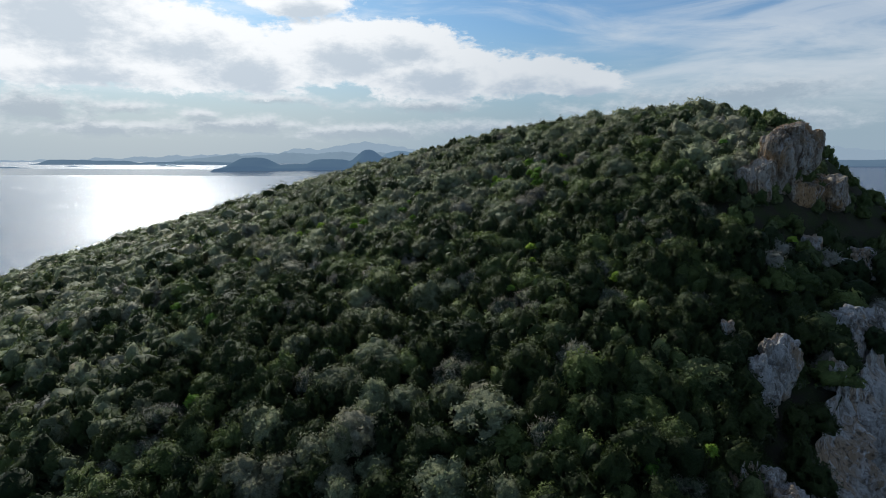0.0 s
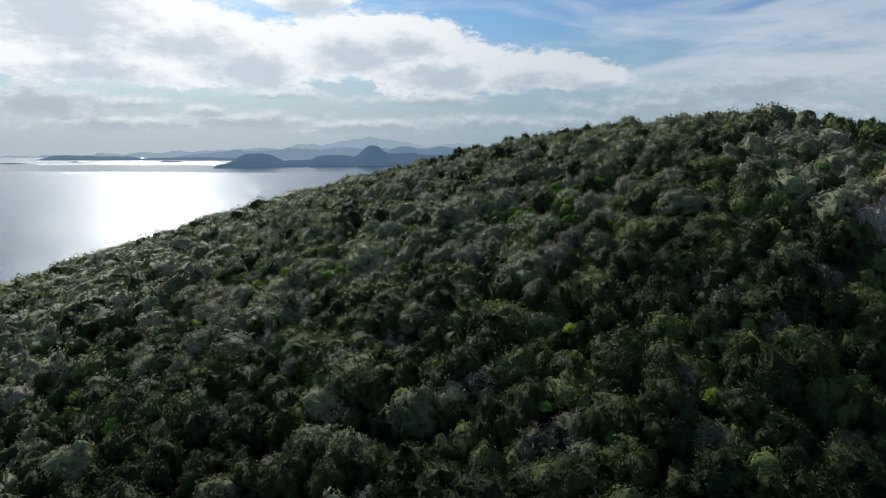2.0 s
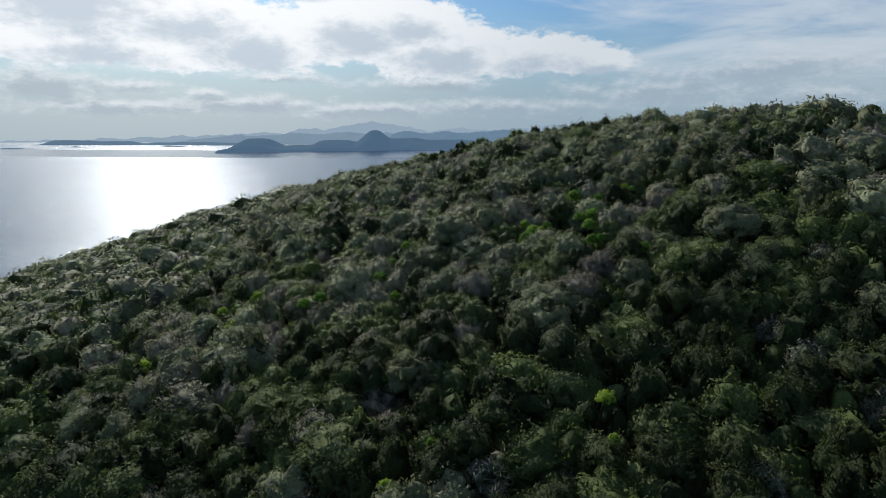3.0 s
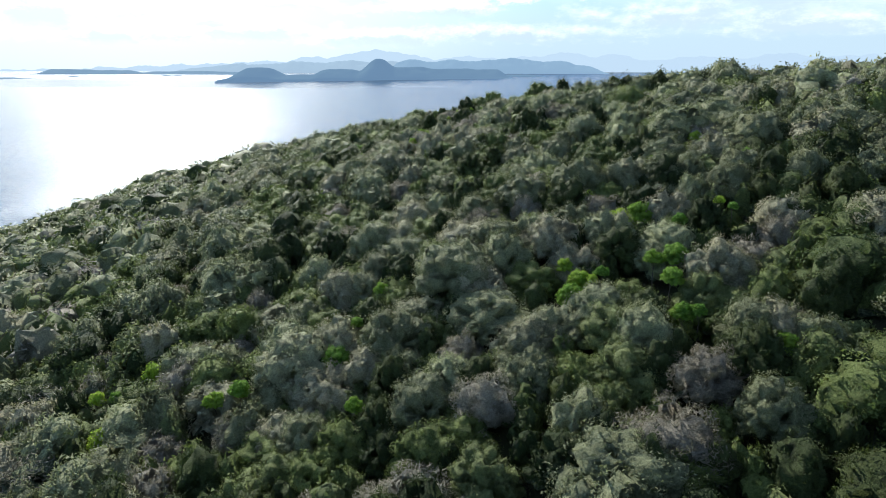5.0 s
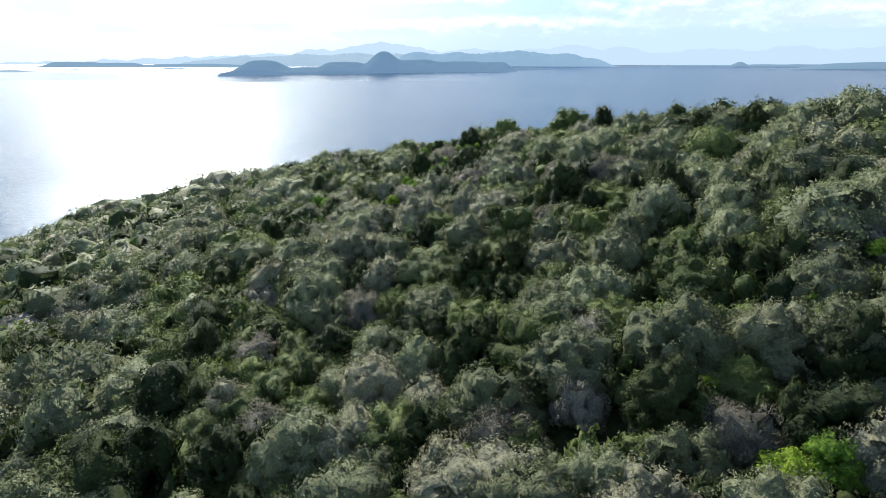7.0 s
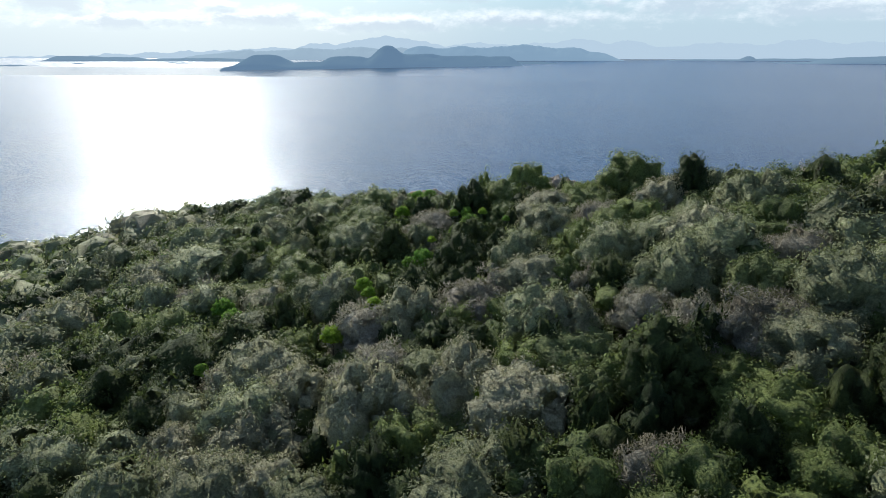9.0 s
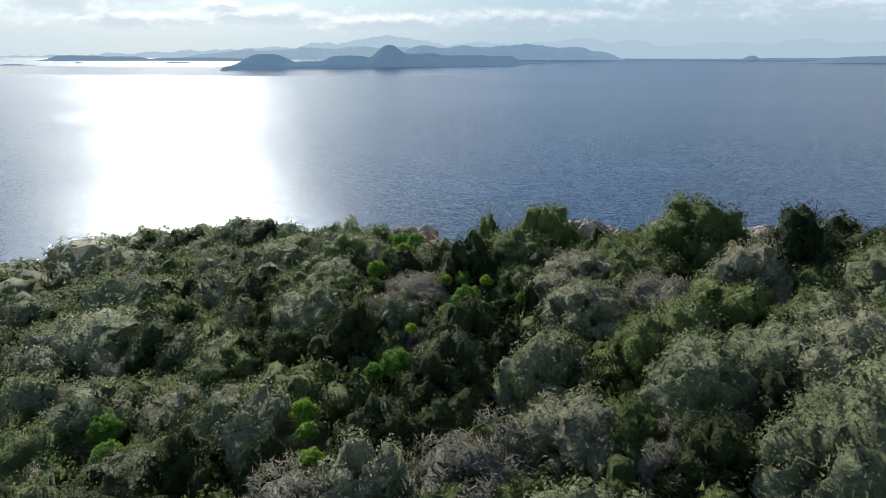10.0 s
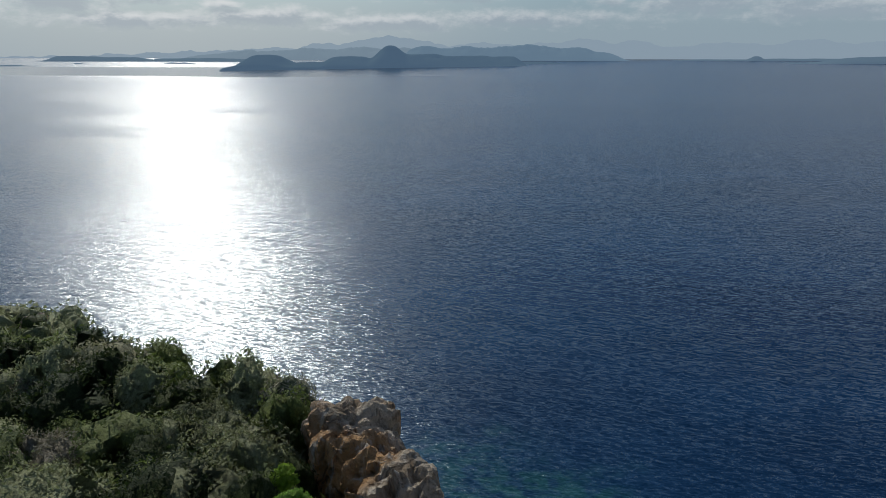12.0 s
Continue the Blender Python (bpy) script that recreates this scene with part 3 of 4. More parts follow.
def tube(points, radii, sides=5):
    """A tapered limb along points."""
    pts = np.array(points, float)
    vs = []
    for p, r in zip(pts, radii):
        a = np.arange(sides) * 2 * math.pi / sides
        vs.append(np.stack([p[0] + np.cos(a) * r, p[1] + np.sin(a) * r, np.full(sides, p[2])], 1))
    v = np.concatenate(vs)
    f = []
    for k in range(len(pts) - 1):
        for i in range(sides):
            a, b = k * sides + i, k * sides + (i + 1) % sides
            f += [(a, b, b + sides), (a, b + sides, a + sides)]
    return v, np.array(f)


def join(parts):
    vs, fs, o = [], [], 0
    for v, f in parts:
        vs.append(v)
        fs.append(f + o)
        o += len(v)
    return np.concatenate(vs), np.concatenate(fs)


def twigs(n, width, high, size):
    """Bare thin twigs that fan out to a rounded outline, forked at their ends."""
    d = unit(np.abs(rng.normal(size=(n, 3))) * (1, 1, 1) * np.where(rng.random((n, 3)) < 0.5, -1, 1) * (1, 1, 0) + np.stack([0 * np.arange(n), 0 * np.arange(n), np.abs(rng.normal(size=n)) + 0.25], 1))
    start = d * (width * 0.30, width * 0.30, high * 0.42) * rng.uniform(0.3, 1.2, (n, 1)) + (0, 0, high * 0.22)
    way = unit(d + rng.normal(size=(n, 3)) * 0.35 + (0, 0, 0.25))
    end = start + way * rng.uniform(0.45, 1.0, (n, 1)) * size * 5
    end = np.minimum(np.maximum(end, (-width / 2, -width / 2, 0.1)), (width / 2, width / 2, high))
    side = unit(np.cross(way, rng.normal(size=(n, 3)))) * size * 0.06
    return np.stack([start - side, start + side, end], 1).reshape(-1, 3), np.repeat(unit(d + way), 3, axis=0)


DEEP = {3: 0.90, 2: 0.90, 1: 0.89, 0: 0.90, -1: 0.90, -2: 0.90}        # how far in the leafy skin lies under the coat of leaves


def crown_olive(lod):
    n, rad, level, count, size = {3: (43, 0.48, 4, 3800, 0.107), 2: (42, 0.49, 3, 2300, 0.144), 1: (35, 0.53, 3, 1200, 0.230), 0: (16, 0.76, 3, 340, 0.349), -1: (10, 1.00, 2, 170, 0.453), -2: (6, 1.20, 2, 40, 0.514)}[lod]
    c, r = lobes_dome(n, 4.4, 0.6, 3.4, rad)
    return crown_mesh(c, r, level, count, size, 0.58, 0.25, 0.35, 1.15, DEEP[lod])


def crown_mastic(lod):
    n, rad, level, count, size = {3: (47, 0.43, 4, 3800, 0.090), 2: (43, 0.44, 3, 2300, 0.122), 1: (35, 0.48, 3, 1200, 0.200), 0: (16, 0.70, 3, 340, 0.313), -1: (10, 0.95, 2, 170, 0.418), -2: (6, 1.15, 2, 40, 0.514)}[lod]
    c, r = lobes_dome(n, 4.0, 0.4, 2.8, rad)
    return crown_mesh(c, r, level, count, size, 0.72, 0.10, 0.35, 0.95, DEEP[lod])


def crown_juniper(lod):
    n, rad, level, count, size = {3: (50, 0.35, 4, 3800, 0.095), 2: (47, 0.36, 3, 2300, 0.131), 1: (35, 0.41, 3, 1200, 0.210), 0: (16, 0.58, 3, 340, 0.313), -1: (10, 0.85, 2, 170, 0.400), -2: (6, 1.02, 2, 40, 0.514)}[lod]
    c, r = lobes_dome(n, 3.3, 0.4, 3.3, rad)
    c[:, 2] += 0.25 * (1 - np.hypot(c[:, 0], c[:, 1]) / 1.3)
    return crown_mesh(c, r, level, count, size, 0.52, 0.50, 0.35, 1.25, DEEP[lod])


def crown_dry(lod):
    n, rad, level, count, size = {3: (26, 0.45, 3, 4784, 0.190), 2: (24, 0.47, 3, 2500, 0.240), 1: (20, 0.50, 3, 1000, 0.330), 0: (12, 0.59, 3, 340, 0.500), -1: (8, 0.80, 2, 170, 0.600), -2: (5, 0.96, 2, 40, 0.666)}[lod]
    c, r = lobes_dome(n, 3.4, 0.5, 2.7, rad)
    v, f, nr, slots = crown_mesh(c, r * 0.94, level, count, size, 0.20, 0.4, 0.6, 1.1, DEEP[lod] - 0.05)
    tri, tn = twigs(max(count // 10, 6), 2.9, 2.75, 0.13)
    return np.concatenate([v, tri]), np.concatenate([f, len(v) + np.arange(len(tri)).reshape(-1, 3)]), np.concatenate([nr, tn]), np.concatenate([slots, np.zeros(len(tri) // 3)])


def crown_spurge(lod):
    n, rad, level, count, size = {3: (60, 0.19, 4, 1900, 0.065), 2: (56, 0.20, 4, 1200, 0.08), 1: (40, 0.23, 3, 500, 0.11), 0: (22, 0.29, 2, 100, 0.2), -1: (12, 0.35, 2, 60, 0.3), -2: (6, 0.45, 2, 18, 0.4)}[lod]
    c, r = lobes_dome(n, 1.9, -0.30, 0.80, rad)
    c[:, 2] -= 0.5 * np.maximum(0, np.hypot(c[:, 0], c[:, 1]) - 0.62)
    return crown_mesh(c, r, level, count, size, 0.8, 0.2, 0.3, 0.9)


def trunk_of(high, spread, girth):
    top = (rng.normal() * 0.15, rng.normal() * 0.15, high * 0.42)
    parts = [tube([(0, 0, -0.5), (0.05, 0, high * 0.2), top], (girth, girth * 0.8, girth * 0.6))]
    for k in range(4):
        a = k * 1.57 + rng.uniform(-0.4, 0.4)
        e = (math.cos(a) * spread, math.sin(a) * spread, high * rng.uniform(0.62, 0.8))
        m = tuple(0.5 * (p + q) + rng.normal() * 0.06 for p, q in zip(top, e))
        parts.append(tube([top, m, e], (girth * 0.5, girth * 0.36, girth * 0.12), 4))
    return join(parts)


KINDS = {
    "olive_tree": (crown_olive, M_OLIVE, "wild olive", 3.3, 0.9, 0.13, "grey-green wild olive tree with a rounded clumpy crown", "wild olives of the slope"),
    "mastic_bush": (crown_mastic, M_MASTIC, "mastic", 2.6, 0.8, 0.10, "dense green mastic bush on the slope", "mastic bushes of the slope"),
    "juniper_tree": (crown_juniper, M_JUNIPER, "juniper", 3.3, 0.5, 0.12, "dark green juniper tree with upright sprays", "junipers of the slope"),
    "dry_shrub": (crown_dry, M_DRY, "shrub", 2.6, 0.6, 0.07, "grey leafless thorny shrub among the trees", "bare shrubs of the slope"),
    "spurge_bush": (crown_spurge, M_SPURGE, "spurge", 2.5, 0.4, 0.05, "bright yellow-green tree spurge cushion", "tree spurges of the slope"),
}


def model(kind, lod, k):
    """A finished plant (root with trunk and crown), kept out of the way until it is copied."""
    make, mat, cat, high, spread, girth, label, group = KINDS[kind]
    root = tagged(bpy.data.objects.new(kind, None), label, cat, group)
    scene.collection.objects.link(root)
    v, f, nr, slots = make(lod)
    mesh_object("crown", v, f, mat, root, True, nr, M_INSIDE_SHADE if kind != "spurge_bush" else mat, slots)
    v, f = trunk_of(high, spread, girth)
    if kind == "spurge_bush":
        v = v * (1, 1, 1.2) - (0, 0, 2.2)
    mesh_object("trunk", v, f, M_BARK, root)
    return root


def plant_pose(x, y, s, sz):
    z = float(ground_z(x, y))
    return pose(x, y, z - 0.1, rng.uniform(-7, 7), rng.uniform(-7, 7), rng.uniform(0, 360)) @ Matrix.Diagonal((s, s, s * sz, 1))


def nearness(x, y):
    """Rough distance at which a place is passed: 3 close by, -2 out of the way."""
    if 108 < y < 206 and -13 < x < 20:
        return 3
    if 100 < y < 220 and -23 < x < 30:
        return 2
    if 45 < y < 232 and -38 < x < 38:
        return 1
    if 42 < y < 60 and -24 < x < 26:
        return 0
    if y < 54 or x < -48 - 0.68 * (y - 66) or x < -122 + 1.1 * (y - 232):
        return -2
    return 0 if y < 130 and x > -60 or x > -38 else -1


# tree spurges, bright green cushions between the trees: x, y, width
SPURGE_LOW = [(15.8, 56.1, 2.0), (21.4, 58.0, 1.4), (11.1, 80.0, 1.2), (-14.8, 80.2, 2.0), (16.9, 81.8, 1.1), (19.1, 82.0, 1.7), (13.7, 82.0, 1.2), (15.8, 82.9, 1.2), (6.9, 84.5, 1.2), (10.2, 89.9, 0.9), (-4.9, 90.3, 1.3),
              (-1.9, 93.3, 0.8), (10.6, 94.1, 1.5), (5.9, 94.9, 1.0), (-6.4, 102.7, 1.3), (18.7, 114.3, 1.8)]
SPURGE_MID = [(-6.4, 116.8, 1.3), (15.2, 118.4, 1.0), (14.4, 118.9, 1.6), (-16.9, 120.7, 1.5), (14.9, 122.9, 1.6), (-25.5, 123.6, 1.0), (8.1, 123.8, 2.1), (-27.2, 124.1, 1.3), (9.7, 124.4, 0.8), (10.5, 125.2, 1.1), (8.9, 125.3, 1.7), (14.3, 125.7, 1.5),
              (15.9, 125.8, 1.9), (-7.5, 126.0, 1.0), (8.2, 127.4, 1.3), (21.3, 129.9, 0.8), (17.4, 130.1, 1.2), (-6.1, 130.4, 1.3), (20.8, 131.4, 0.9), (1.0, 137.2, 1.2), (11.9, 138.5, 1.2), (18.5, 143.2, 1.2), (23.8, 143.9, 1.6), (29.2, 145.2, 1.4), (23.6, 146.4, 1.3),
              (13.4, 133.2, 2.6), (15.3, 133.6, 2.6), (-8.5, 122.8, 2.2)]
SPURGE_TOP = [(1.9, 167.9, 1.1), (-13.9, 176.3, 0.9), (-6.5, 177.1, 1.3), (-4.4, 179.7, 1.1), (-5.0, 181.6, 0.9), (-5.6, 183.4, 1.2), (-14.7, 183.7, 1.4), (-2.8, 185.2, 0.9), (-8.6, 185.4, 0.8), (-1.8, 186.0, 1.6), (-1.4, 188.4, 0.6), (3.9, 188.8, 0.6),
              (0.3, 189.6, 1.0), (1.3, 191.5, 1.5), (2.3, 192.3, 0.7), (0.1, 193.8, 0.8), (1.1, 193.8, 1.0), (0.1, 194.9, 0.9), (-9.2, 198.7, 0.9), (-4.6, 199.6, 1.4), (-3.1, 202.4, 1.1), (-30.2, 207.8, 1.4), (-3.8, 207.2, 1.3), (-2.4, 205.0, 1.4), (-1.2, 202.8, 1.2), (0.4, 201.4, 1.1), (-4.8, 209.6, 1.0)]
# trees that stand out by their size, colour or place: kind, x, y, width
LANDMARKS = [("dry_shrub", 14.3, 113.9, 4.9), ("dry_shrub", 21.2, 125.7, 4.2), ("dry_shrub", 24.0, 127.0, 3.6), ("olive_tree", 2.6, 124.3, 6.0), ("mastic_bush", 5.8, 127.6, 4.4), ("olive_tree", -0.9, 143.2, 4.4), ("mastic_bush", 4.6, 145.0, 5.4),
             ("olive_tree", 12.0, 142.0, 5.4), ("olive_tree", 16.0, 141.0, 5.0), ("mastic_bush", 12.4, 124.4, 3.4), ("mastic_bush", 7.8, 116.5, 3.3), ("olive_tree", -12.6, 126.9, 4.7), ("dry_shrub", 0.5, 121.0, 3.4), ("olive_tree", 28.5, 153.9, 6.0),
             ("olive_tree", -3.4, 120.4, 3.4), ("juniper_tree", 20.8, 190.5, 3.1), ("juniper_tree", 16.6, 188.8, 3.2, 103.2), ("mastic_bush", 13.8, 193.4, 5.6, 102.2), ("mastic_bush", 6.2, 199.6, 4.6, 100.3), ("olive_tree", 13.2, 195.6, 4.0), ("mastic_bush", -20.1, 186.4, 5.6), ("olive_tree", 4.5, 182.9, 4.0),
             ("olive_tree", 11.8, 174.2, 4.6), ("olive_tree", 9.4, 179.3, 4.4), ("juniper_tree", -10.6, 182.4, 3.2), ("mastic_bush", 2.5, 202.6, 2.4, 99.2), ("mastic_bush", 9.4, 194.6, 3.0), ("olive_tree", -2.4, 191.8, 3.0), ("olive_tree", 0.6, 198.6, 2.9), ("mastic_bush", 4.5, 201.2, 2.6, 97.3), ("mastic_bush", 8.4, 200.2, 3.2, 98.0), ("mastic_bush", 10.6, 199.6, 2.6, 98.0)]
LANDMARKS_FAR = [("olive_tree", 7.0, 187.0, 4.2), ("olive_tree", -17.0, 204.0, 4.9), ("mastic_bush", -6.6, 216.8, 3.9, 94.2), ("juniper_tree", -13.2, 221.0, 3.4), ("juniper_tree", -24.2, 230.0, 4.4), ("mastic_bush", -48.0, 255.5, 6.5), ("olive_tree", 1.8, 127.6, 4.0),
                 ("olive_tree", 18.8, 124.2, 4.6), ("dry_shrub", -28.0, 117.2, 4.6), ("olive_tree", 27.4, 114.7, 6.0), ("dry_shrub", -11.2, 98.8, 4.6), ("dry_shrub", 2.5, 90.6, 4.6), ("juniper_tree", 10.5, 98.6, 3.6)]
# boulders along the northern edge: x, y, z, half sizes, turn
EDGE_ROCKS = [(9.0, 202.0, 97.1, 1.4, 1.1, 1.6, 10), (10.5, 201.3, 96.8, 1.2, 1.0, 1.6, 50), (7.9, 202.6, 96.7, 1.0, 0.9, 1.6, 75), (3.9, 203.0, 95.6, 0.9, 1.1, 1.75, 0), (5.2, 202.8, 95.8, 0.85, 1.0, 1.7, 30), (6.6, 197.6, 96.4, 0.8, 0.8, 1.0, 10),
              (17.4, 195.2, 99.2, 2.0, 1.1, 0.9, 5), (20.2, 195.6, 99.2, 1.5, 1.1, 0.8, 40), (-3.4, 215.4, 92.2, 2.0, 1.8, 2.1, 15), (-1.9, 213.4, 91.6, 1.9, 2.2, 2.6, 30), (-0.5, 210.6, 91.0, 1.7, 3.4, 3.0, 26),
              (0.9, 207.2, 91.8, 1.4, 2.8, 2.6, 24), (1.7, 205.2, 92.8, 1.1, 1.5, 2.2, 40), (-2.0, 210.4, 92.6, 0.9, 1.1, 0.8, 10), (-0.7, 206.2, 93.5, 0.8, 1.0, 0.8, 60), (-40.5, 248.5, 82.2, 1.8, 1.5, 1.6, 30)]
WIDTH = {"olive_tree": 4.0, "mastic_bush": 3.7, "juniper_tree": 2.9, "dry_shrub": 3.2, "spurge_bush": 1.7}
HEIGHT = {"olive_tree": 3.5, "mastic_bush": 2.9, "juniper_tree": 3.7, "dry_shrub": 2.8, "spurge_bush": 2.6}
MAX_OBJECTS = 300


def scatter():
    """The wood: uneven spacing, kinds in loose drifts, clear of the plants that stand out."""
    marks = [("spurge_bush", x, y, w * 0.95) for x, y, w in SPURGE_LOW + SPURGE_MID + SPURGE_TOP] + LANDMARKS + LANDMARKS_FAR
    mx, my, mw = (np.array([m[k] for m in marks]) for k in (1, 2, 3))
    spots = []
    step = 2.85
    for i in range(int(-140 / step), int(80 / step)):
        for j in range(int(-60 / step), int(292 / step)):
            x, y = (i + 0.5 + rng.uniform(-0.44, 0.44)) * step, (j + 0.5 + rng.uniform(-0.44, 0.44)) * step
            dn, de = edge_north(x) - y, edge_east(y) - x
            if dn < 1.2 or de < 1.5:
                continue
            thin = 0.03 + 0.25 * (x > np.interp(y, BREAK_Y, BREAK_X) + 2) + 0.12 * (dn < 4)
            if any(math.hypot(r[0] - x, r[1] - y) < max(r[3], r[4]) * 0.8 + 0.9 for r in EDGE_ROCKS):
                continue
            if rng.random() < thin or np.any(np.hypot(mx - x, my - y) < 0.36 * mw + 0.75):
                continue
            spots.append((x, y))
    # low bushes in the gaps
    sx, sy = np.array(spots).T
    low = []
    for i in range(int(-34 / 1.5), int(36 / 1.5)):
        for j in range(int(50 / 1.5), int(215 / 1.5)):
            x, y = (i + rng.uniform(0, 1)) * 1.5, (j + rng.uniform(0, 1)) * 1.5
            if y < 92 and x < 0 or edge_north(x) - y < 1.0 or edge_east(y) - x < 2 or x > np.interp(y, BREAK_Y, BREAK_X) + 4:
                continue
            if np.min(np.hypot(sx - x, sy - y)) > 1.55 and np.all(np.hypot(mx - x, my - y) > 0.4 * mw + 0.35) and all(math.hypot(x - a, y - b) > 1.3 for a, b in low[-120:]) and all(math.hypot(r[0] - x, r[1] - y) > max(r[3], r[4]) + 0.4 for r in EDGE_ROCKS):
                low.append((x, y))
    models, made = {}, {}
    far = {k: [] for k in KINDS}
    for kind, x, y, w, *top in marks:
        place(kind, x, y, w / WIDTH[kind], models, made, far, *top)
    order = sorted(spots, key=lambda p: (-nearness(*p), abs(p[0]) * 1.2 + abs(p[1] - 170)))
    for x, y in order:
        a = noise.noise((x * 0.055, y * 0.055, 2.0))
        b = noise.noise((x * 0.05, y * 0.05, 9.0))
        a += float(np.interp(y, (94, 120, 140, 160), (-0.62, -0.08, 0.0, -0.12))) - 0.4 * (x > 4) * (y < 104) + 0.14 * (x > 4) * (y > 124) - 0.5 * (x > 7) * (y > 178)
        pick = rng.random()
        kind = "olive_tree" if pick < 0.42 + 0.5 * a else "juniper_tree" if pick < 0.62 + 0.5 * a - 0.4 * b + 0.42 * (y < 100) + 0.25 * (x > 6) * (y < 108) else "mastic_bush" if pick < 0.92 else "dry_shrub"
        if rng.random() < 0.006:
            kind = "spurge_bush"
        size = rng.uniform(0.8, 1.3) * (1.0 + 0.35 * (rng.random() < 0.18))
        if x > 53 and 100 < y < 150 or 38 < x < 50 and 92 < y < 105.5:
            kind, size = "mastic_bush", size * 0.5
        if y > 193 and 5 < x < 13 or y > 201 and -6 < x < 3:
            size *= 0.68
        place(kind, x, y, size, models, made, far)
    for x, y in low:
        place("mastic_bush" if rng.random() < 0.7 else "juniper_tree", x, y, rng.uniform(0.5, 0.72), models, {"mastic_bush": MAX_OBJECTS, "juniper_tree": MAX_OBJECTS}, far, None, 0 if nearness(x, y) > 2 else -1)
    for root in models.values():
        for o in (*root.children_recursive, root):
            bpy.data.objects.remove(o)
    return far


def place(kind, x, y, s, models, made, far, top=None, most=3):
    lod = min(nearness(x, y), most)
    sz = rng.uniform(0.82, 1.18) / s ** 0.6
    if kind == "spurge_bush":
        m = pose(x, y, float(canopy_z(x, y)) - 0.45 - 0.85 * s, rng.uniform(-8, 8), rng.uniform(-8, 8), rng.uniform(0, 360)) @ Matrix.Diagonal((s, s, s, 1))
    elif top:
        m = plant_pose(x, y, s, (top - float(ground_z(x, y))) / (s * HEIGHT[kind]))
    else:
        m = plant_pose(x, y, s, sz)
    if lod > 0 and made.get(kind, 0) < MAX_OBJECTS:
        made[kind] = made.get(kind, 0) + 1
        key = (kind, lod, int(rng.integers(3)))
        if key not in models:
            models[key] = model(*key)
        ob = copy_thing(models[key], Matrix())
        ob.matrix_basis = m
    else:
        far[kind].append((m, lod))


def build_far_wood(far):
    """The rest of the wood: one mesh a kind, real leaves and lobes, coarser with distance."""
    for kind, rows in far.items():
        if not rows:
            continue
        make, mat = KINDS[kind][:2]
        shapes = {lod: [make(lod) for _ in range(5)] for lod in sorted({row[1] for row in rows})}
        parts, soft, inner, own = [], [], [], []
        for k, (m, lod) in enumerate(rows):
            v, f, nr, slots = shapes[lod][k % 5]
            a = np.array(m)
            inner.append(slots)
            own.append(np.full(len(v), rng.random()))
            parts.append((v @ a[:3, :3].T + a[:3, 3], f))
            soft.append(unit(nr @ np.linalg.inv(a[:3, :3])))
        v, f = join(parts)
        ob = mesh_object("wood_of_" + kind.split("_")[0], v, f, mat, None, True, np.concatenate(soft), M_INSIDE_SHADE, np.concatenate(inner))
        ob.data.attributes.new("plant", "FLOAT", "POINT").data.foreach_set("value", np.concatenate(own).astype(np.float32))
        tagged(ob, "dense wood of " + KINDS[kind][6].split(" with")[0].split(" on")[0].split(" among")[0] + "s", "wood", kind="stuff")


def rock(name, x, y, z, sx, sy, sz, turn, seed, level=5, rough=0.42, label="weathered limestone outcrop with ochre stains", group="limestone outcrops", mat=M_ROCK, upright=0.55):
    """A weathered block: squarish, broken by joints into lesser blocks, with ledges and worn edges. A low upright draws its joints out in height."""
    bm = bmesh.new()
    bmesh.ops.create_icosphere(bm, subdivisions=level, radius=1.0)
    mean = (sx * sy * sz) ** (1 / 3)
    for v in bm.verts:
        p = v.co.copy()
        box = max(abs(p.x), abs(p.y), abs(p.z))
        q = Vector((p.x * sx, p.y * sy, p.z * sz * upright)) * (1.25 / mean) + Vector((seed * 3.1, seed * 1.7, seed))
        bent = q + noise.noise_vector(q * 1.6) * 0.30
        far, at = noise.voronoi(bent * 1.25)
        block = noise.noise(at[0] * 7.3)
        joint = min(1.0, (far[1] - far[0]) * 5.0) ** 0.6
        ledge = abs(noise.noise(Vector((q.x * 0.5, q.y * 0.5, q.z * 3.4))))
        d = rough * (0.50 * block + 0.62 * noise.fractal(q * 1.5, 0.8, 2.2, 7) + 0.20 * (joint - 0.75) - 0.30 * ledge)
        v.co = p * (1 + d) * (0.66 + 0.34 / box)
    bm.transform(Matrix.Diagonal((sx, sy, sz, 1)))
    me = bpy.data.meshes.new(name)
    bm.to_mesh(me)
    bm.free()
    me.materials.append(mat)
    ob = new(name, me)
    ob.matrix_world = pose(x, y, z, rng.uniform(-8, 8), rng.uniform(-8, 8), turn)
    return tagged(ob, label, "rock", group) if label else ob


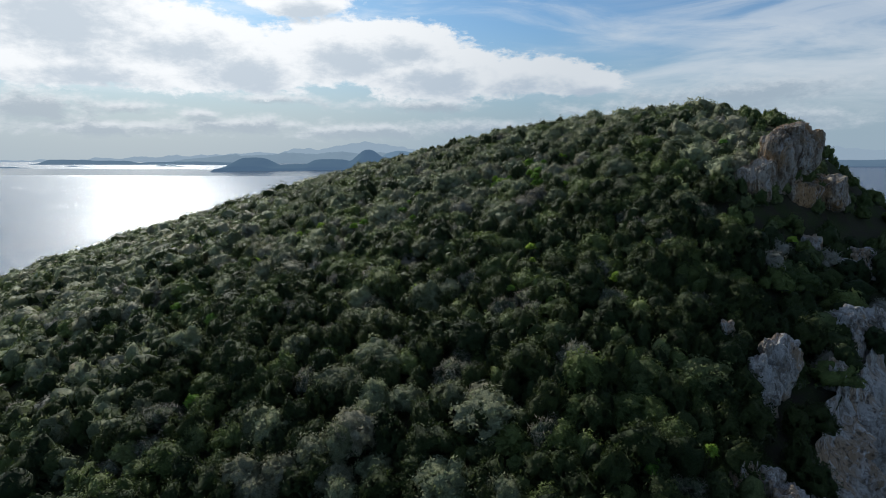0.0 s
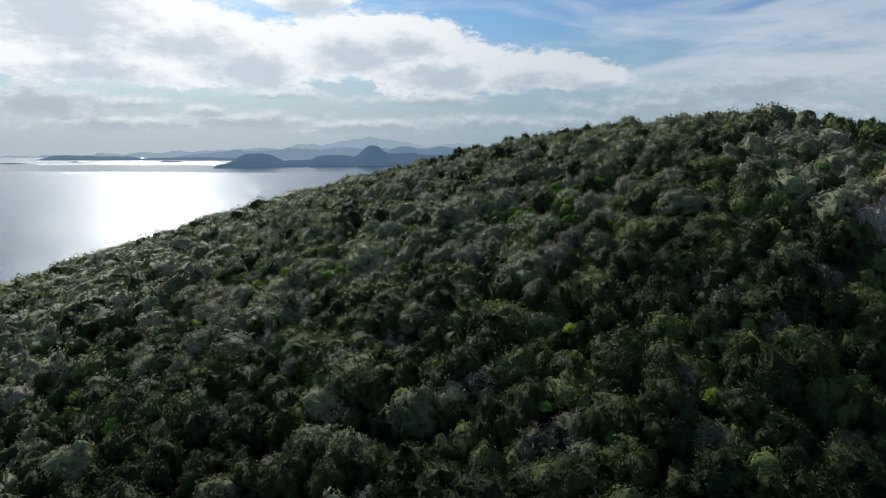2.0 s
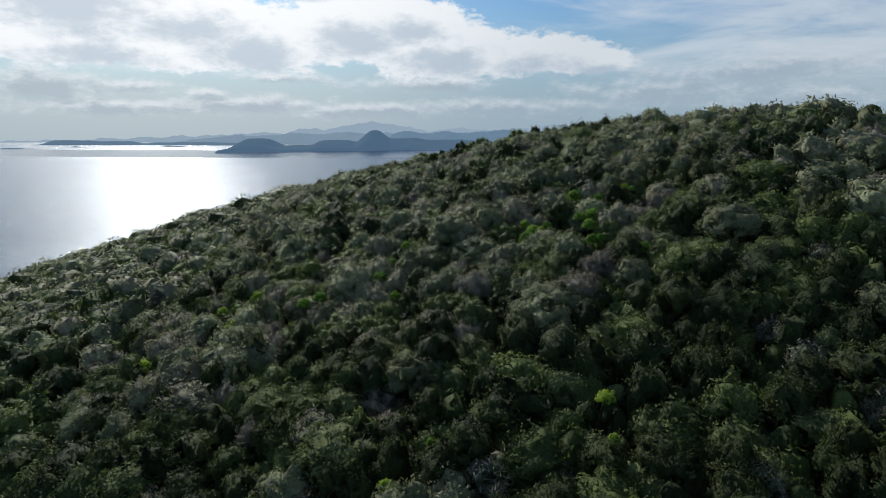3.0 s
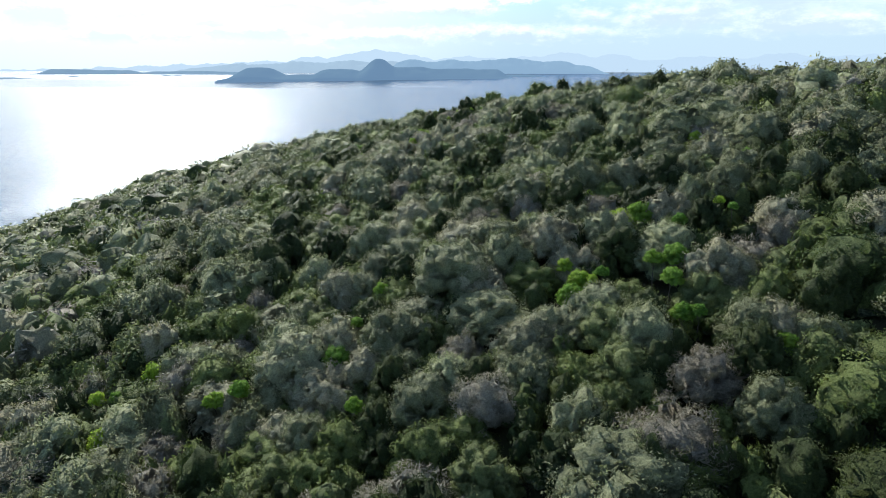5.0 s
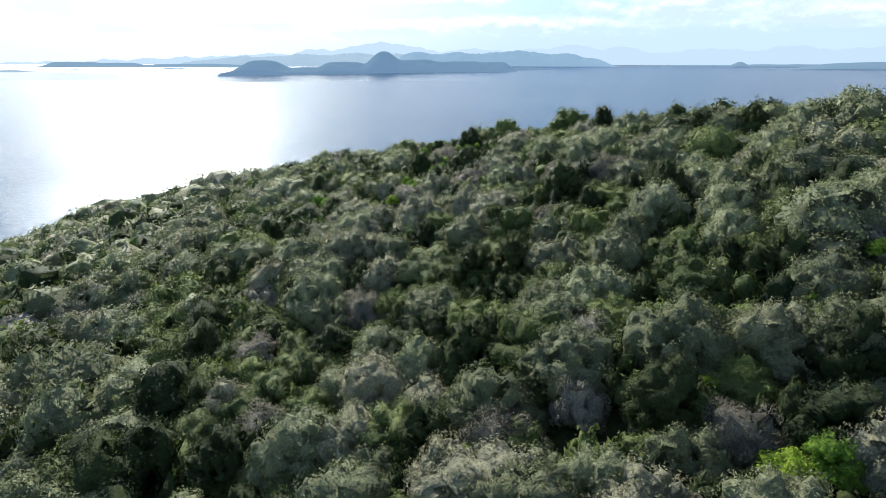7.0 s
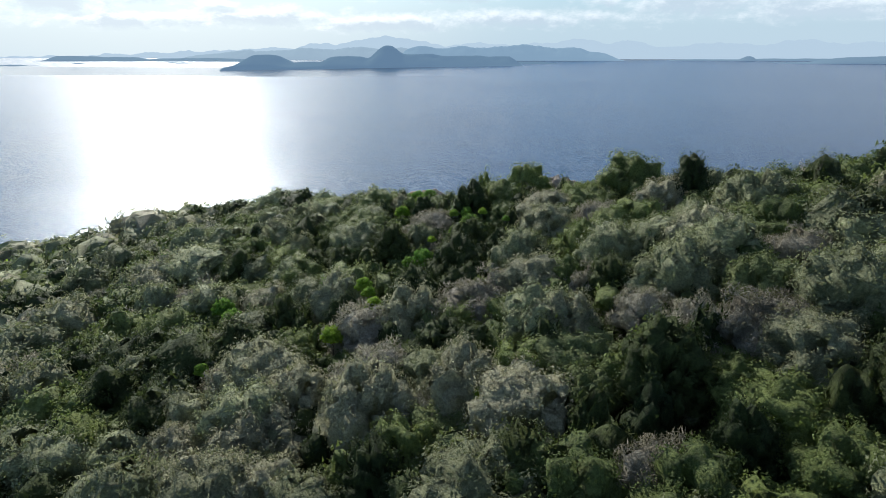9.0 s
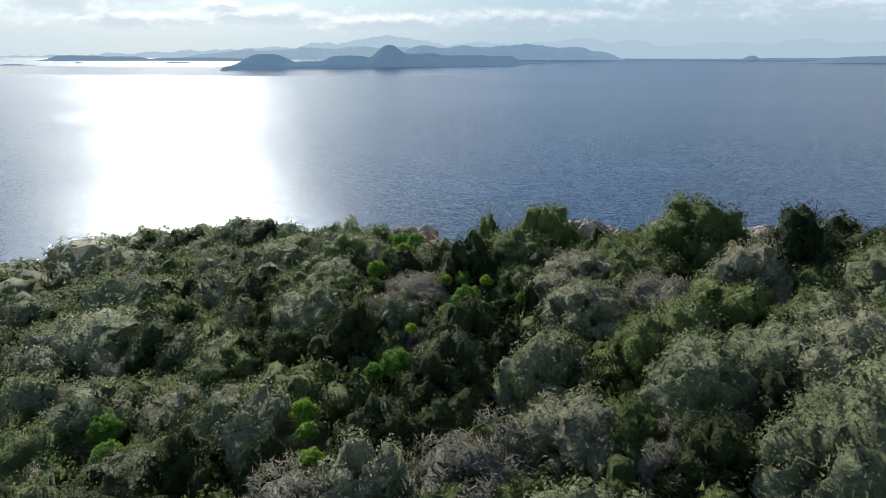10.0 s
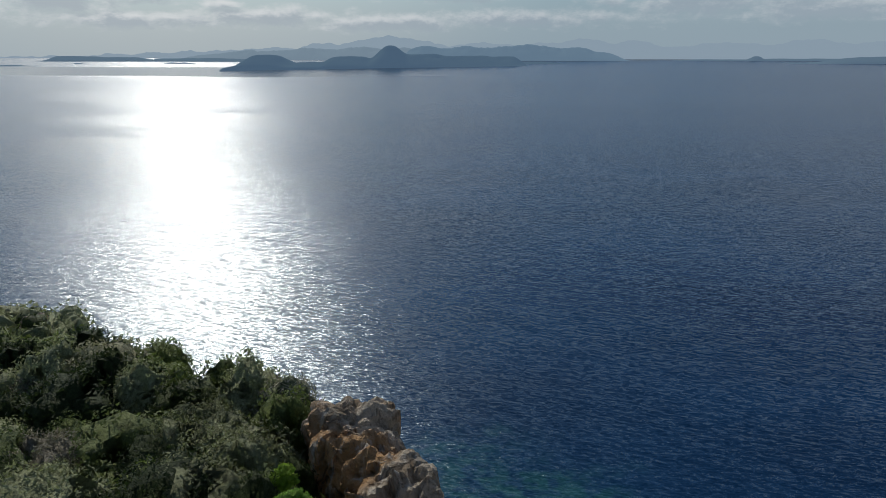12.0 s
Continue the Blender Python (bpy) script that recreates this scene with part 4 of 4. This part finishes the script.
def build_rocks():
    # the crag of the east side
    crag = tagged(new("crag"), "tall ochre and grey limestone crag at the cliff edge", "crag")
    crag.matrix_world = pose(51.0, 106.0, 84.0)
    for name, x, y, z, a, b, c, t, seed, rough in [("overhang", 52.5, 107.4, 96.0, 3.0, 3.4, 3.9, 15, 8.4, 0.34), ("pillar", 48.9, 106.4, 93.8, 2.2, 3.0, 4.9, 25, 1.0, 0.36), ("pillar", 50.6, 106.9, 92.6, 2.2, 2.8, 4.0, 5, 4.6, 0.36),
                                                   ("buttress", 45.7, 104.4, 90.6, 2.2, 2.4, 4.4, 30, 2.2, 0.38), ("buttress", 43.6, 104.6, 91.2, 1.6, 2.0, 2.6, 10, 6.2, 0.38), ("cap", 51.6, 107.6, 99.2, 2.4, 2.2, 1.2, 40, 7.1, 0.42),
                                                   ("shoulder", 57.6, 108.4, 89.6, 3.4, 3.4, 3.0, 60, 3.4, 0.40), ("foot", 52.6, 106.6, 89.4, 3.6, 2.6, 2.6, 20, 9.3, 0.40)]:
        ob = rock(name, x, y, z, a, b, c, t, seed, 6 if name in ("overhang", "pillar") else 5, rough, "", "", M_CRAG, 0.32)
        ob.parent = crag
        ob.matrix_parent_inverse = crag.matrix_world.inverted()
    # the outcrops above the near cliff
    for i, (x, y, z, a, b, c, t) in enumerate([(32.8, 70.4, 74.0, 2.1, 1.8, 4.0, 20), (30.4, 68.4, 72.2, 1.6, 1.6, 3.8, 70), (28.6, 73.0, 77.6, 0.8, 0.7, 1.1, 10), (23.4, 67.2, 73.8, 0.8, 0.8, 1.9, 0),
                                               (24.0, 58.2, 68.8, 1.7, 1.4, 2.2, 40), (26.4, 57.4, 68.0, 1.2, 1.0, 2.0, 15), (27.2, 55.6, 66.8, 1.9, 1.5, 2.4, 65), (29.6, 55.0, 65.6, 1.6, 1.4, 2.6, 5),
                                               (44.6, 78.0, 74.6, 2.2, 2.4, 4.0, 30), (47.8, 79.4, 74.4, 2.0, 2.2, 4.0, 75), (39.4, 71.6, 72.0, 1.5, 1.6, 3.0, 50), (52.4, 92.0, 80.5, 1.3, 3.4, 1.6, 35), (56.2, 95.5, 81.2, 1.8, 1.6, 2.0, 20), (49.6, 96.0, 83.2, 1.5, 1.3, 1.5, 60)]):
        rock("rock", x, y, z, a, b, c, t, 5.0 + i * 1.7)
    # the broken northern edge
    for i, (x, y, z, a, b, c, t) in enumerate(EDGE_ROCKS):
        rock("rock", x, y, z, a, b, c, t, 31.0 + i * 1.3, label="pale broken limestone boulder at the cliff edge", group="cliff edge boulders", rough=0.30 if x > 2.5 else 0.42, mat=M_BOULDER if x > 2.5 else M_RIB, upright=0.8 if x > 2.5 else 0.45)


build_rocks()
build_far_wood(scatter())
